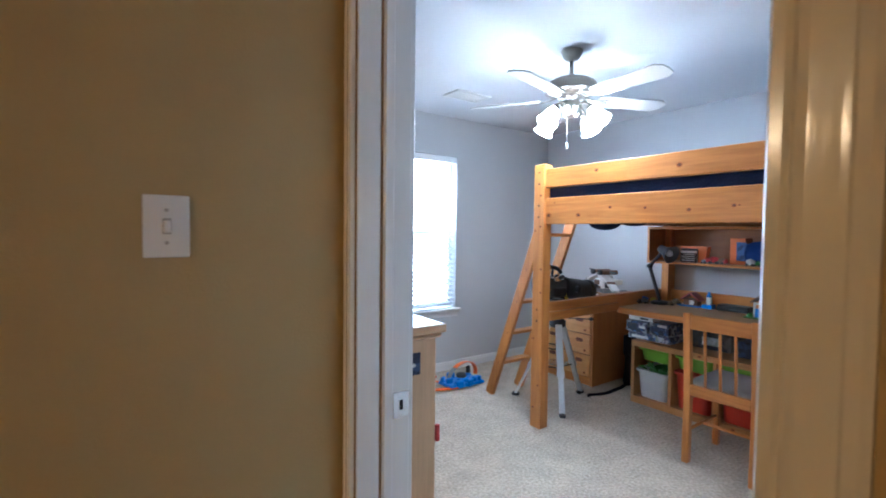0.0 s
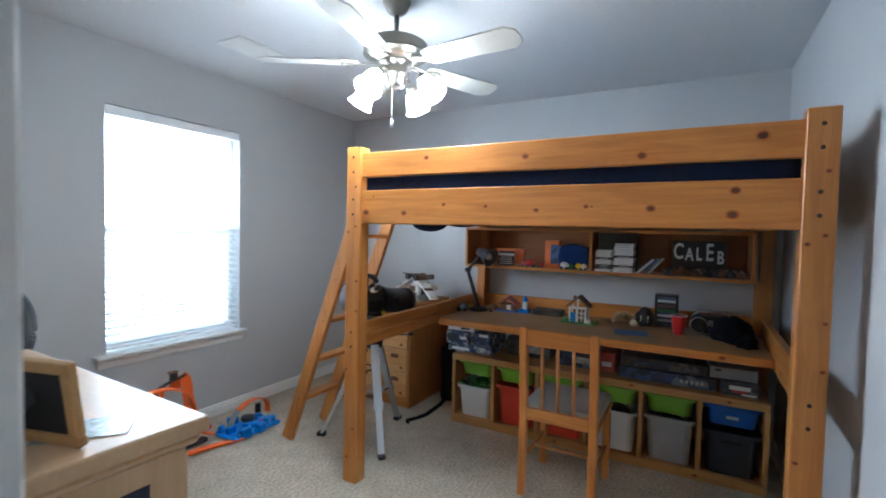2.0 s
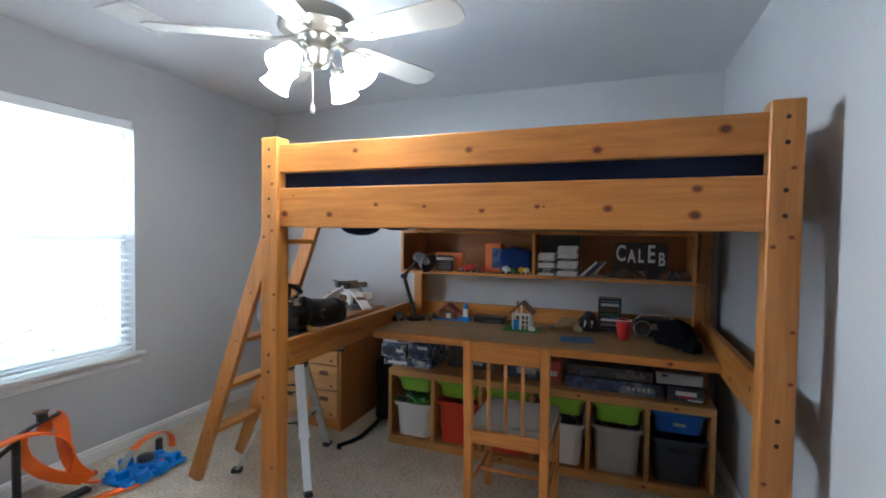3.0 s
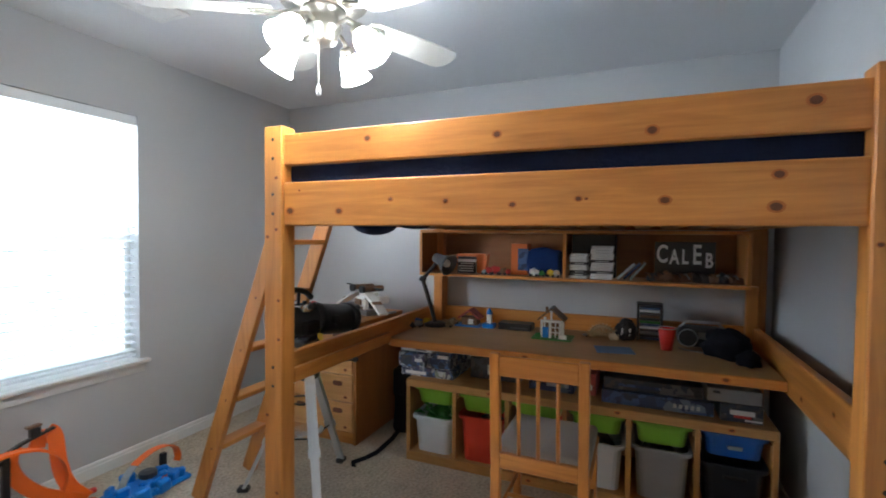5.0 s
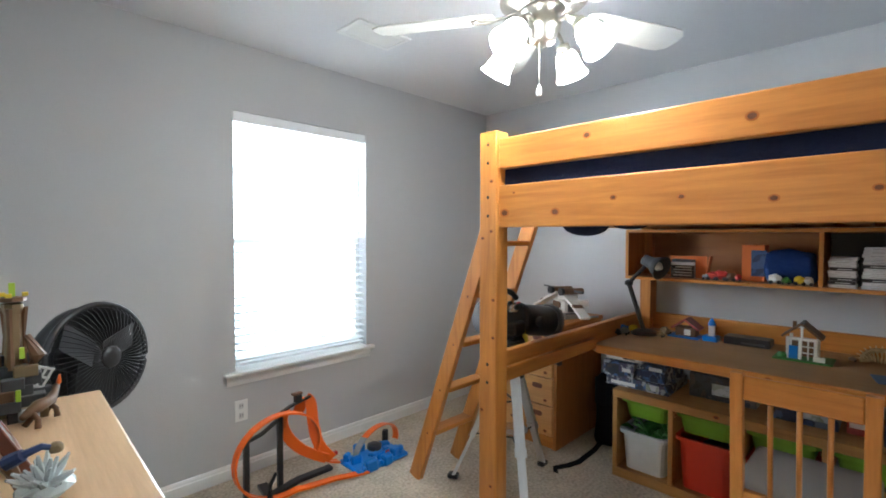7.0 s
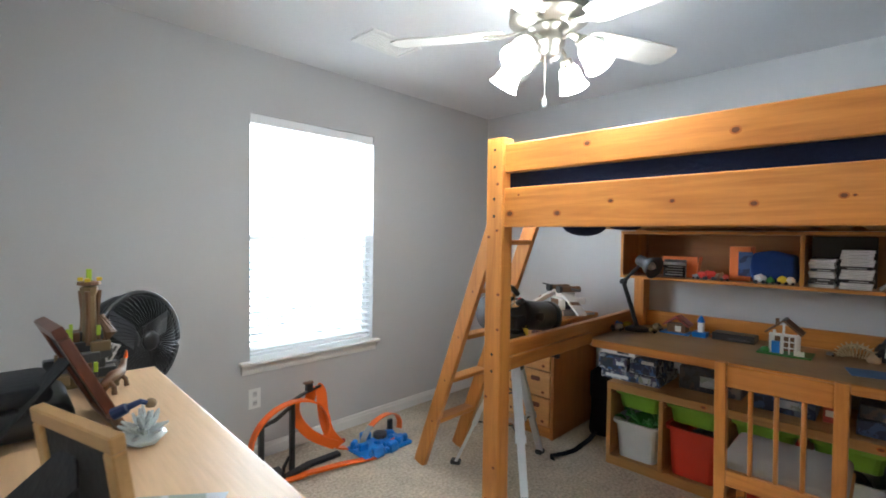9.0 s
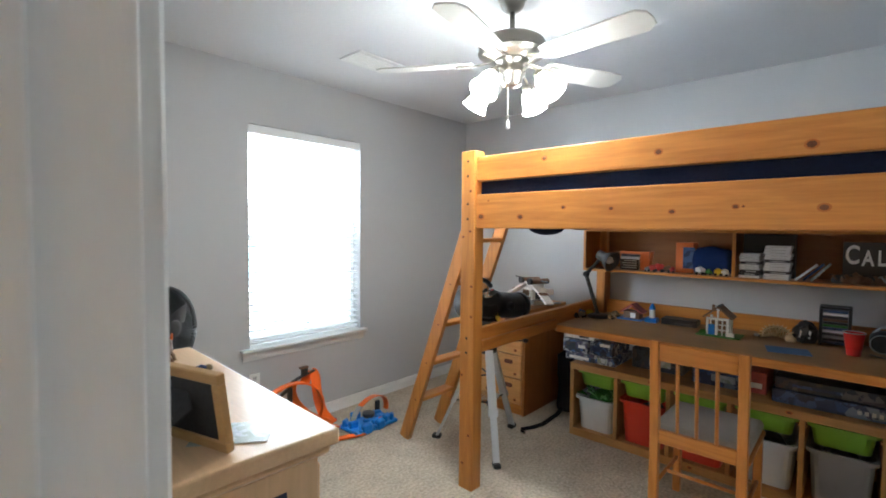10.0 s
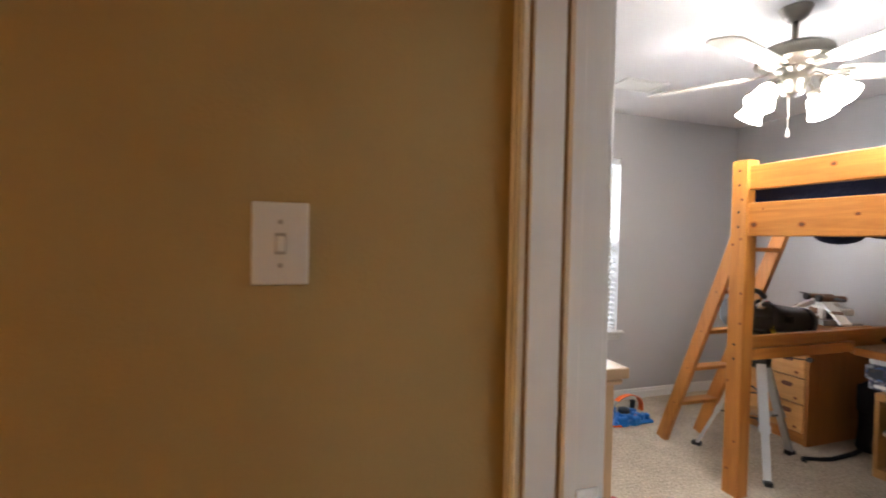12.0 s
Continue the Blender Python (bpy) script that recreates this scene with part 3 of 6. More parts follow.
part("backing", box((V0[0] + 0.025, V0[1] + 0.025, ZC - 0.003), (V1[0] - 0.025, V1[1] - 0.025, ZC - 0.0008)), vent_grey, vent)
s0 = None
for k in range(14):
    y = V0[1] + 0.034 + k * 0.0109
    if s0 is None:
        s0 = part("slat", box((V0[0] + 0.028, -0.006, -0.0008), (V1[0] - 0.028, 0.006, 0.0008), m=Matrix.Translation((0, y, ZC - 0.007)) @ pose(0, 0, 0, 9, 0, 0)), white_plastic, vent)
        yf = y
    else:
        share("slat", s0, vent, (0, y - yf, 0))

# ---- ceiling fan ----
fan = thing("ceiling_fan", (FANX, FANY, 1.86), "brushed nickel ceiling fan with cream blades and lit glass shades", "ceiling fan")
part("canopy", lathe([(0.016, -0.062), (0.034, -0.056), (0.050, -0.040), (0.058, -0.020), (0.061, -0.010), (0.066, -0.006), (0.066, -0.0005)], (FANX, FANY, ZC)), nickel, fan, smooth=True)
part("downrod", tube([(FANX, FANY, ZC - 0.175), (FANX, FANY, ZC - 0.055)], 0.012, sides=12), nickel, fan, smooth=True)
part("motor_housing", lathe([(0.060, 2.166), (0.090, 2.172), (0.138, 2.186), (0.150, 2.200), (0.152, 2.236), (0.146, 2.250), (0.120, 2.266), (0.085, 2.279), (0.040, 2.286), (0.022, 2.304)], (FANX, FANY, 0), 36), nickel, fan, smooth=True)
part("motor_band", lathe([(0.140, 2.193), (0.1535, 2.196), (0.1535, 2.204), (0.150, 2.207)], (FANX, FANY, 0), 36), nickel, fan, smooth=True)
part("switch_housing", lathe([(0.030, 2.050), (0.040, 2.056), (0.048, 2.069), (0.050, 2.094), (0.062, 2.102), (0.064, 2.120), (0.056, 2.134), (0.052, 2.152), (0.075, 2.160), (0.078, 2.170)], (FANX, FANY, 0), 28), nickel, fan, smooth=True)
BLADE = [(0.175, -0.045), (0.215, -0.060), (0.560, -0.072), (0.600, -0.070), (0.612, -0.058), (0.632, -0.042), (0.638, 0.0), (0.632, 0.042), (0.612, 0.058), (0.600, 0.070), (0.560, 0.072), (0.215, 0.060), (0.175, 0.045)]
for k in range(5):
    ang = -95 + 72 * k
    m = pose(FANX, FANY, 2.160, 0, 0, ang) @ pose(0, 0, 0, -11, 0, 0)
    bm = prism(BLADE, "z", -0.003, 0.004, bevel=0.0015)
    bmesh.ops.transform(bm, matrix=m, verts=bm.verts)
    bl = part("blade", bm, blade_white, fan, "cream fan blade with a shaped tip")
    bm = strip([(0.085, 0, 0.012), (0.12, 0.0, 0.002), (0.165, 0, -0.006), (0.235, 0, -0.007)], 0.028, 0.006, (0, 1, 0))
    for sy in (-1, 1):
        strip([(0.165, 0.006 * sy, -0.006), (0.195, 0.032 * sy, -0.007), (0.235, 0.034 * sy, -0.007), (0.255, 0.014 * sy, -0.007)], 0.012, 0.005, (0.6, 0.8, 0), bm)
    bmesh.ops.transform(bm, matrix=m, verts=bm.verts)
    part("blade_iron", bm, nickel, bl)
for k in range(4):
    a = radians(1 + 90 * k)
    d = Vector((math.cos(a), math.sin(a), 0))
    c = Vector((FANX, FANY, 0))
    p0, p1, p2, p3 = c + d * 0.045 + Vector((0, 0, 2.114)), c + d * 0.095 + Vector((0, 0, 2.124)), c + d * 0.128 + Vector((0, 0, 2.106)), c + d * 0.140 + Vector((0, 0, 2.082))
    arm = part("light_arm", tube([p0, p1, p2, p3], 0.008, sides=8), nickel, fan, smooth=True)
    ax = (d * 0.62 + Vector((0, 0, -0.785))).normalized()
    q = ax.to_track_quat("Z", "Y").to_matrix().to_4x4()
    part("socket_cup", lathe([(0.012, -0.012), (0.024, -0.008), (0.027, 0.018), (0.024, 0.024)], p3, 16, m=q), nickel, arm, smooth=True)
    part("glass_shade", lathe([(0.024, 0.014), (0.036, 0.030), (0.043, 0.050), (0.046, 0.075), (0.052, 0.098), (0.062, 0.118), (0.058, 0.119), (0.047, 0.098), (0.041, 0.075), (0.037, 0.050), (0.030, 0.034), (0.012, 0.024)], p3, 24, m=q), lamp_glass, arm, "lit white bell-shaped glass shade", smooth=True)
    part("bulb", lathe([(0.010, 0.034), (0.020, 0.050), (0.028, 0.072), (0.025, 0.092), (0.010, 0.104)], p3, 16, m=q), bulb_glow, arm, "lit frosted bulb", smooth=True)
CH = (FANX - 0.066, FANY - 0.028)
ch = part("pull_chain", tube([(CH[0] + 0.02, CH[1] + 0.01, 2.060), (CH[0], CH[1], 2.03), (CH[0], CH[1], 1.885)], 0.0018, sides=6), nickel, fan)
part("chain_pull", lathe([(0.003, 1.848), (0.009, 1.852), (0.009, 1.868), (0.006, 1.880), (0.002, 1.888)], (CH[0], CH[1], 0), 12), white_plastic, ch, smooth=True)
part("chain_joint", lathe([(0.002, 2.012), (0.005, 2.017), (0.002, 2.022)], (CH[0], CH[1], 0), 10), nickel, ch)

# ---- hall light behind the walker ----
HLX, HLY = -3.0, 1.00
hl = thing("hall_light", (HLX, HLY, ZC - 0.42), "warm three-lamp ceiling light on a short stem in the hall", "ceiling light")
part("canopy", lathe([(0.05, -0.03), (0.065, -0.02), (0.07, -0.0005)], (HLX, HLY, ZC), 24), nickel, hl, smooth=True)
part("stem", tube([(HLX, HLY, ZC - 0.24), (HLX, HLY, ZC - 0.02)], 0.009, sides=10), nickel, hl, smooth=True)
for k in range(3):
    a = radians(30 + 120 * k)
    cx, cy = HLX + 0.13 * math.cos(a), HLY + 0.13 * math.sin(a)
    arm = part("arm", tube([(HLX, HLY, ZC - 0.235), ((HLX + cx) / 2, (HLY + cy) / 2, ZC - 0.255), (cx, cy, ZC - 0.25)], 0.007, sides=8), nickel, hl, smooth=True)
    part("glass_shade", lathe([(0.012, -0.385), (0.045, -0.370), (0.062, -0.335), (0.055, -0.285), (0.028, -0.255)], (cx, cy, ZC), 20), hall_glass, arm, "warm lit glass globe", smooth=True)

# ---- loft bed ----


def knot(parent, at, r, normal, squeeze=0.75):
    """A dark knot inside a reddish ring."""
    n = Vector(normal)
    part("knot_ring", disc(Vector(at), r * 1.6, normal, 0.0006, 14, squeeze), halo_mat, parent)
    part("knot", disc(Vector(at) + n * 0.0004, r * 1.05, normal, 0.0006, 12, squeeze), knot_mat, parent)


BX0, BX1, BY0, BY1 = 2.895, XW - 0.02, 1.575, 3.642      # outer plan of the bed
PW = 0.092
bed = thing("loft_bed", ((BX0 + BX1) / 2, (BY0 + BY1) / 2, 0), "honey pine loft bed with bolted square posts and a desk below", "loft bed")
for x, y in ((BX0, BY1 - PW), (BX0, 1.596), (BX1 - PW, BY1 - PW - 0.04), (BX1 - PW, 1.556)):
    front = x < 3.5
    w = PW if front else 0.075
    post = part("post", box((x, y, 0), (x + (0.08 if front else PW), y + w, 1.81 if front else 1.60), 0.004), pine_z, bed, "square pine post with black bolt heads")
    if front:
        for z in (1.755, 1.678, 1.533, 1.455, 0.822, 0.744):
            part("bolt", disc((x - 0.0002, y + w * 0.5, z), 0.0075, (-1, 0, 0), 0.0015), bolt_mat, post)
        for z, dy in ((1.60, 0.018), (1.39, 0.018), (1.10, 0.03), (1.36, -0.028), (0.94, 0.03), (0.62, -0.03), (0.30, 0.02), (0.14, -0.02)):
            knot(post, (x - 0.0002, y + w * 0.5 - dy, z), 0.0065, (-1, 0, 0))
RF = BX0 + 0.016
up_rail = part("guard_rail", box((RF, 1.684, 1.650), (RF + 0.036, BY1 - PW + 0.004, 1.778), 0.006, seg=2), pine_y, bed, "wide knotty pine guard rail")
lo_rail = part("side_rail", box((RF, 1.684, 1.406), (RF + 0.036, BY1 - PW + 0.004, 1.582), 0.006, seg=2), pine_y, bed, "wide knotty pine side rail")
for y, z, r in ((3.157, 1.732, 0.010), (2.657, 1.709, 0.011), (2.189, 1.685, 0.013), (1.804, 1.732, 0.014)):
    knot(up_rail, (RF - 0.0002, y, z), r, (-1, 0, 0), 0.8)
for y, z, r in ((3.057, 1.504, 0.008), (2.839, 1.494, 0.008), (2.602, 1.476, 0.009), (2.393, 1.490, 0.008), (2.151, 1.481, 0.012), (1.878, 1.544, 0.012),
                (1.883, 1.458, 0.014), (3.283, 1.463, 0.012), (3.520, 1.466, 0.014), (3.474, 1.547, 0.004), (2.37, 1.490, 0.004)):
    knot(lo_rail, (RF - 0.0002, y, z), r, (-1, 0, 0))
part("side_rail", box((BX1 - 0.05, 1.60, 1.42), (BX1 - 0.014, BY1 - PW - 0.04, 1.60), 0.006), pine_y, bed)
for y0, n in ((BY1 - 0.062, "head"), (1.632, "foot")):
    part("end_rail", box((BX0 + 0.08, y0, 1.42), (BX1 - PW, y0 + 0.036, 1.572), 0.006), pine_x, bed)
    part("end_rail", box((BX0 + 0.08, y0, 1.640), (BX1 - PW, y0 + 0.036, 1.768), 0.006), pine_x, bed) if n == "foot" else None
for k in range(13):
    y = 1.72 + k * 0.145
    part("bed_slat", box((RF + 0.036, y, 1.425), (BX1 - 0.05, y + 0.085, 1.443), 0.002), pine_x, bed) if k == 0 else None
for k in range(1, 13):
    ref = bpy.data.objects["bed_slat"]
    share("bed_slat", ref, bed, (0, k * 0.145, 0))
# desk-height rails
low_l = part("desk_end_rail", box((BX0 + 0.08, BY1 - 0.068, 0.742), (BX1 - PW, BY1 - 0.032, 0.866), 0.004), pine_x, bed)
part("cleat", box((BX0 + 0.082, BY1 - 0.094, 0.742), (3.80, BY1 - 0.068, 0.802), 0.003), pine_x, low_l)
low_r = part("desk_end_rail", box((BX0 + 0.08, 1.585, 0.702), (BX1 - PW, 1.621, 0.872), 0.004), pine_x, bed)
for x, z in ((3.30, 0.80), (3.62, 0.745), (3.05, 0.83)):
    knot(low_r, (x, 1.6212, z), 0.011, (0, 1, 0))
part("desk_back_rail", box((BX1 - 0.06, 1.60, 0.745), (BX1 - 0.03, BY1 - PW - 0.04, 0.868), 0.004), pine_y, bed)

# bedding
mattress = thing("mattress", (3.7, 2.65, 1.4445), "mattress under a navy blue blanket on the loft bed", "mattress")
part("core", box((RF + 0.050, 1.715, 1.4445), (BX1 - 0.065, BY1 - 0.085, 1.575), 0.02, seg=2), navy_cloth, mattress)
bm = box((RF + 0.040, 1.672, 1.500), (BX1 - 0.060, BY1 - 0.072, 1.672), 0.022, seg=3)
bmesh.ops.subdivide_edges(bm, edges=[e for e in bm.edges if e.calc_length() > 0.5], cuts=16, use_grid_fill=True)
for v in bm.verts:
    v.co += Vector((0.006 * noise.noise(v.co * 9), 0, 0.010 * noise.noise(v.co * 5 + Vector((3, 1, 2)))))
part("blanket", bm, navy_cloth, mattress, "navy blue blanket", True)
bm = bmesh.new()
for cx, cy, sx, sy, dz in ((3.32, 3.37, 0.13, 0.095, 0.052), (3.42, 3.21, 0.11, 0.070, 0.022)):
    got = bmesh.ops.create_uvsphere(bm, u_segments=20, v_segments=10, radius=1)
    for v in got["verts"]:
        v.co = Vector((cx + v.co.x * sx, cy + v.co.y * sy, 1.424 + min(v.co.z, 0.0) * dz - 0.001))
single("hanging_blanket", bm, navy_cloth, "navy blanket sagging between the bed slats", "blanket", smooth=True)

# ---- ladder ----
ladder = thing("bed_ladder", (3.25, 4.1, 0), "pine ladder leaning against the end of the loft bed", "ladder")
LF, LT, LZ = 4.289, 3.740, 1.46         # foot, head and height of the ladder
def ladder_y(z):
    return LF + (LT - LF) * z / LZ
dirv = Vector((0, LT - LF, LZ)).normalized()
tilt = math.degrees(math.atan2(LF - LT, LZ))
for x in (3.090, 3.425):
    L = math.hypot(LZ, LF - LT)
    st = part("stile", box((x, -0.042, 0.0), (x + 0.034, 0.042, L), 0.004, m=Matrix.Translation((0, LF, 0.0)) @ pose(0, 0, 0, tilt, 0, 0)), pine_z, ladder)
    for z in (0.30, 0.56, 0.82, 1.08, 1.34):
        part("plug", disc((x - 0.0003, ladder_y(z), z - 0.012), 0.006, (-1, 0, 0), 0.001), knot_mat, st)
for z in (0.30, 0.56, 0.82, 1.085, 1.345):
    y = ladder_y(z)
    part("rung", box((3.124, y - 0.042, z - 0.024), (3.425, y + 0.042, z), 0.004), pine_x, ladder)

# ---- desk ----
desk = thing("desk", (4.18, 2.6, 0.72), "wide brown pine desk top fitted under the loft bed", "desk")
part("worktop", box((3.80, 1.623, 0.725), (BX1 - 0.062, BY1 - 0.070, 0.766), 0.004), worktop_wood, desk, "dull brown worktop")
part("edge_strip", box((3.782, 1.623, 0.722), (3.7995, BY1 - 0.096, 0.7675), 0.004), pine_y, desk, "honey pine front edge")
for y in (2.95, 2.05):
    knot(desk, (3.7817, y - 0.2, 0.745), 0.012, (-1, 0, 0), 0.6)

# ---- hutch on the back posts ----
HX0, HX1 = 4.235, BX1 - 0.035
shelf = thing("wall_shelf_unit", (4.37, 2.55, 1.10), "long pine shelf unit with two bays below the loft bed", "shelf")
HY0, HY1 = 1.678, 3.578
part("bottom_board", box((HX0, HY0, 1.105), (HX1, HY1, 1.124), 0.002), pine_y, shelf)
part("top_board", box((HX0, HY0, 1.392), (HX1, HY1, 1.411), 0.002), pine_y, shelf)
# back panel in the darkened pine, shade of the bays painted in
part("back_panel", box((HX1 - 0.006, HY0 + 0.019, 1.124), (HX1, HY1 - 0.019, 1.392)), shaded_panel_wood, shelf)
for y in (HY0, HY1 - 0.019):
    part("side_board", box((HX0, y, 1.1245), (HX1, y + 0.019, 1.3915), 0.002), pine_z, shelf)
part("divider", box((HX0 + 0.004, 2.614, 1.1245), (HX1 - 0.006, 2.633, 1.3915), 0.002), pine_z, shelf)
for y in (3.50, 1.60):
    part("upright", box((HX1 - 0.10, y, 0.768), (HX1 - 0.062, y + 0.06, 1.105), 0.003), pine_z, shelf)

# ---- toy storage unit ----
CX0, CX1, CY0, CY1, CZ = 3.914, 4.40, 1.612, 3.505, 0.500
cube = thing("toy_storage_unit", ((CX0 + CX1) / 2, (CY0 + CY1) / 2, 0), "long low pale pine toy storage unit with six bays", "storage unit")
tp = part("top_board", box((CX0, CY0, CZ - 0.046), (CX1, CY1, CZ), 0.004), pale_y, cube)
part("plinth_board", box((CX0 + 0.002, CY0, 0.0), (CX1, CY1, 0.055), 0.004), pale_y, cube)
DIV = [3.480, 3.193, 2.878, 2.563, 2.246, 1.938, 1.612]
edges = [CY1 - 0.024] + [d - 0.012 for d in DIV[1:-1]] + [CY0]
for y in edges:
    part("divider", box((CX0 + 0.004, y, 0.055), (CX1 - 0.01, y + 0.024, CZ - 0.046), 0.002), pale_z, cube)
part("back_panel", box((CX1 - 0.009, CY0 + 0.002, 0.056), (CX1 - 0.001, CY1 - 0.002, CZ - 0.047)), pale_y, cube)
for y, z in ((2.98, CZ - 0.022), (2.30, CZ - 0.02), (1.80, CZ - 0.024), (2.75, 0.03), (1.95, 0.026)):
    knot(tp, (CX0 - 0.0002 if z > 0.1 else CX0 + 0.0018, y, z), 0.010, (-1, 0, 0), 0.6)


def tub_mesh(w, d, z0, z1, taper=0.030, rim=0.014, wall=0.003, r=0.035):
    """An open, tapered, round-cornered plastic tub, front towards -x, about its own centre."""
    def ring(hw, hd, z, rr):
        out = []
        for sx, sy, a0 in ((1, 1, 0), (-1, 1, 90), (-1, -1, 180), (1, -1, 270)):
            for k in range(4):
                a = radians(a0 + 30 * k)
                out.append((sx * (hd - rr) + rr * math.cos(a), sy * (hw - rr) + rr * math.sin(a), z))
        return out
    hw, hd = w / 2, d / 2
    bm = bmesh.new()
    rings = [ring(hw - taper, hd - taper, z0, r), ring(hw - rim - 0.002, hd - rim - 0.002, z1 - 0.020, r), ring(hw, hd, z1 - 0.018, r + 0.004),
             ring(hw, hd, z1, r + 0.004), ring(hw - rim - wall, hd - rim - wall, z1, r), ring(hw - taper - wall, hd - taper - wall, z0 + wall, r)]
    vs = [[bm.verts.new(p) for p in q] for q in rings]
    n = len(vs[0])
    for a, b in zip(vs, vs[1:]):
        for k in range(n):
            bm.faces.new((a[k], a[(k + 1) % n], b[(k + 1) % n], b[k]))
    bm.faces.new(list(reversed(vs[0])))
    bm.faces.new(vs[-1])
    bmesh.ops.recalc_face_normals(bm, faces=bm.faces)
    return bm


def tub(kind, centre_y, z0, z1, material, label, w=0.268, x=4.135, handle=True):
    t = thing("storage_bin", (x, centre_y, z0), label, "storage bin", "bins in the toy storage unit")
    bm = tub_mesh(w, 0.40, z0, z1)
    bmesh.ops.translate(bm, verts=bm.verts, vec=(x, centre_y, 0))
    part("tub", bm, material, t, smooth=False)
    return t


mids = [(a + b + 0.024) / 2 for a, b in zip(edges, edges[1:])]
uppers = [bin_green, bin_green, bin_green, bin_green, bin_green, bin_blue]
lowers = [bin_clear, bin_red, bin_red, bin_clear, bin_grey, bin_dark]
un = ["shallow lime green plastic tray in the toy storage unit"] * 5 + ["shallow blue plastic tray in the toy storage unit"]
ln = ["light translucent deep plastic bin full of green toy figures", "red deep plastic bin in the toy storage unit", "red deep plastic bin in the toy storage unit",
      "light translucent deep plastic bin in the toy storage unit", "grey deep plastic bin in the toy storage unit", "dark navy deep plastic bin in the toy storage unit"]
TR = [(0.345, 0.446), (0.345, 0.446), (0.350, 0.446), (0.345, 0.446), (0.335, 0.446), (0.330, 0.446)]
LR = [0.275, 0.325, 0.30, 0.298, 0.318, 0.30]
for k in range(6):
    w = edges[k] - (edges[k + 1] + 0.024) - 0.006
    a = tub("tray", mids[k], TR[k][0], TR[k][1], uppers[k], un[k], w, 4.135 if k else 4.155)
    for s in (-1, 1):
        part("runner", box((CX0 + 0.02, mids[k] + s * (w / 2 - 0.004) - 0.006 * (s < 0), TR[k][1] - 0.030), (4.35, mids[k] + s * (w / 2 - 0.004) + 0.006 * (s > 0), TR[k][1] - 0.0185)), pale_x, cube)
    b = tub("bin", mids[k], 0.0555, LR[k], lowers[k], ln[k], w, 4.125)
    if k == 5:
        part("grip", box((3.9235, mids[k] - 0.05, LR[k] - 0.062), (3.933, mids[k] + 0.05, LR[k] - 0.045), 0.004), black_matte, b, "dark cut-out grip")
        part("logo_plate", box((3.938, mids[k] - 0.03, 0.375), (3.945, mids[k] + 0.03, 0.392), 0.002), screw_grey, a, "pale printed mark")
# toy figures piled in the first bin
rng = random.Random(4)
bm = bmesh.new()
for k in range(26):
    c = Vector((4.0 + rng.uniform(-0.055, 0.20), mids[0] + rng.uniform(-0.105, 0.105), 0.262 + rng.uniform(0, 0.035)))
    e = c + Vector((rng.uniform(-0.05, 0.05), rng.uniform(-0.06, 0.06), rng.uniform(0.0, 0.03)))
    tube([c, (c + e) / 2 + Vector((0, 0, 0.014)), e], [0.006, 0.011, 0.003], bm, 6)
lump((4.12, mids[0], 0.12), (0.17, 0.105, 0.115), 3, bm, 0.15)
single("toy_figures", bm, toy_green, "heap of dark green toy dinosaurs in a bin", "toys", "", "stuff")
# plain toy heaps; the dark print stands in for shade inside the bins
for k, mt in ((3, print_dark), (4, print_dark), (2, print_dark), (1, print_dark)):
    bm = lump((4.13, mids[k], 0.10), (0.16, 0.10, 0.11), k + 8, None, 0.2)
    single("toy_heap", bm, mt, "heap of toys inside a storage bin, coloured dark for the shade there", "toys", "", "stuff")

# ---- chair ----
chair = thing("desk_chair", (3.46, 2.56, 0), "honey pine slat-back chair with a grey cushion at the desk", "chair")
LEG = 0.040
for y in (2.733, 2.378):
    bm = bmesh.new()
    pts = [(3.262, 0.0), (3.300, 0.0), (3.306, 0.42), (3.266, 0.893), (3.232, 0.893), (3.268, 0.42)]
    prism([(x, z) for x, z in pts], "y", y, y + LEG, bm, 0.003)
    part("leg", bm, pine_z, chair, "back post of the chair")
for y in (2.735, 2.376):
    part("leg", box((3.655, y, 0), (3.692, y + 0.036, 0.425), 0.004), pine_z, chair)
part("top_rail", box((3.240, 2.417, 0.800), (3.262, 2.734, 0.884), 0.005), pine_y, chair)
part("lower_rail", box((3.268, 2.417, 0.405), (3.292, 2.734, 0.470), 0.004), pine_y, chair)
for k in range(3):
    y = 2.417 + 0.317 * (k + 1) / 4
    part("spindle", tube([(3.281, y, 0.462), (3.252, y, 0.806)], 0.0085, sides=8), pine_z, chair, smooth=True)
part("seat", box((3.285, 2.370, 0.412), (3.705, 2.778, 0.434), 0.006), pine_x, chair)
bm = box((3.296, 2.376, 0.4345), (3.70, 2.770, 0.488), 0.022, seg=3)
cush = single("seat_cushion", bm, cushion_cloth, "grey padded cushion on the pine chair", "cushion", smooth=True)
for y in (2.744, 2.385):
    part("side_apron", box((3.30, y, 0.372), (3.655, y + 0.018, 0.411), 0.003), pine_x, chair)
part("front_apron", box((3.664, 2.412, 0.372), (3.682, 2.735, 0.411), 0.003), pine_y, chair)
for y in (2.752, 2.394):
    part("stretcher", tube([(3.29, y, 0.19), (3.66, y, 0.19)], 0.009, sides=8), pine_x, chair, smooth=True)
part("stretcher", tube([(3.47, 2.752, 0.19), (3.47, 2.394, 0.19)], 0.009, sides=8), pine_y, chair, smooth=True)

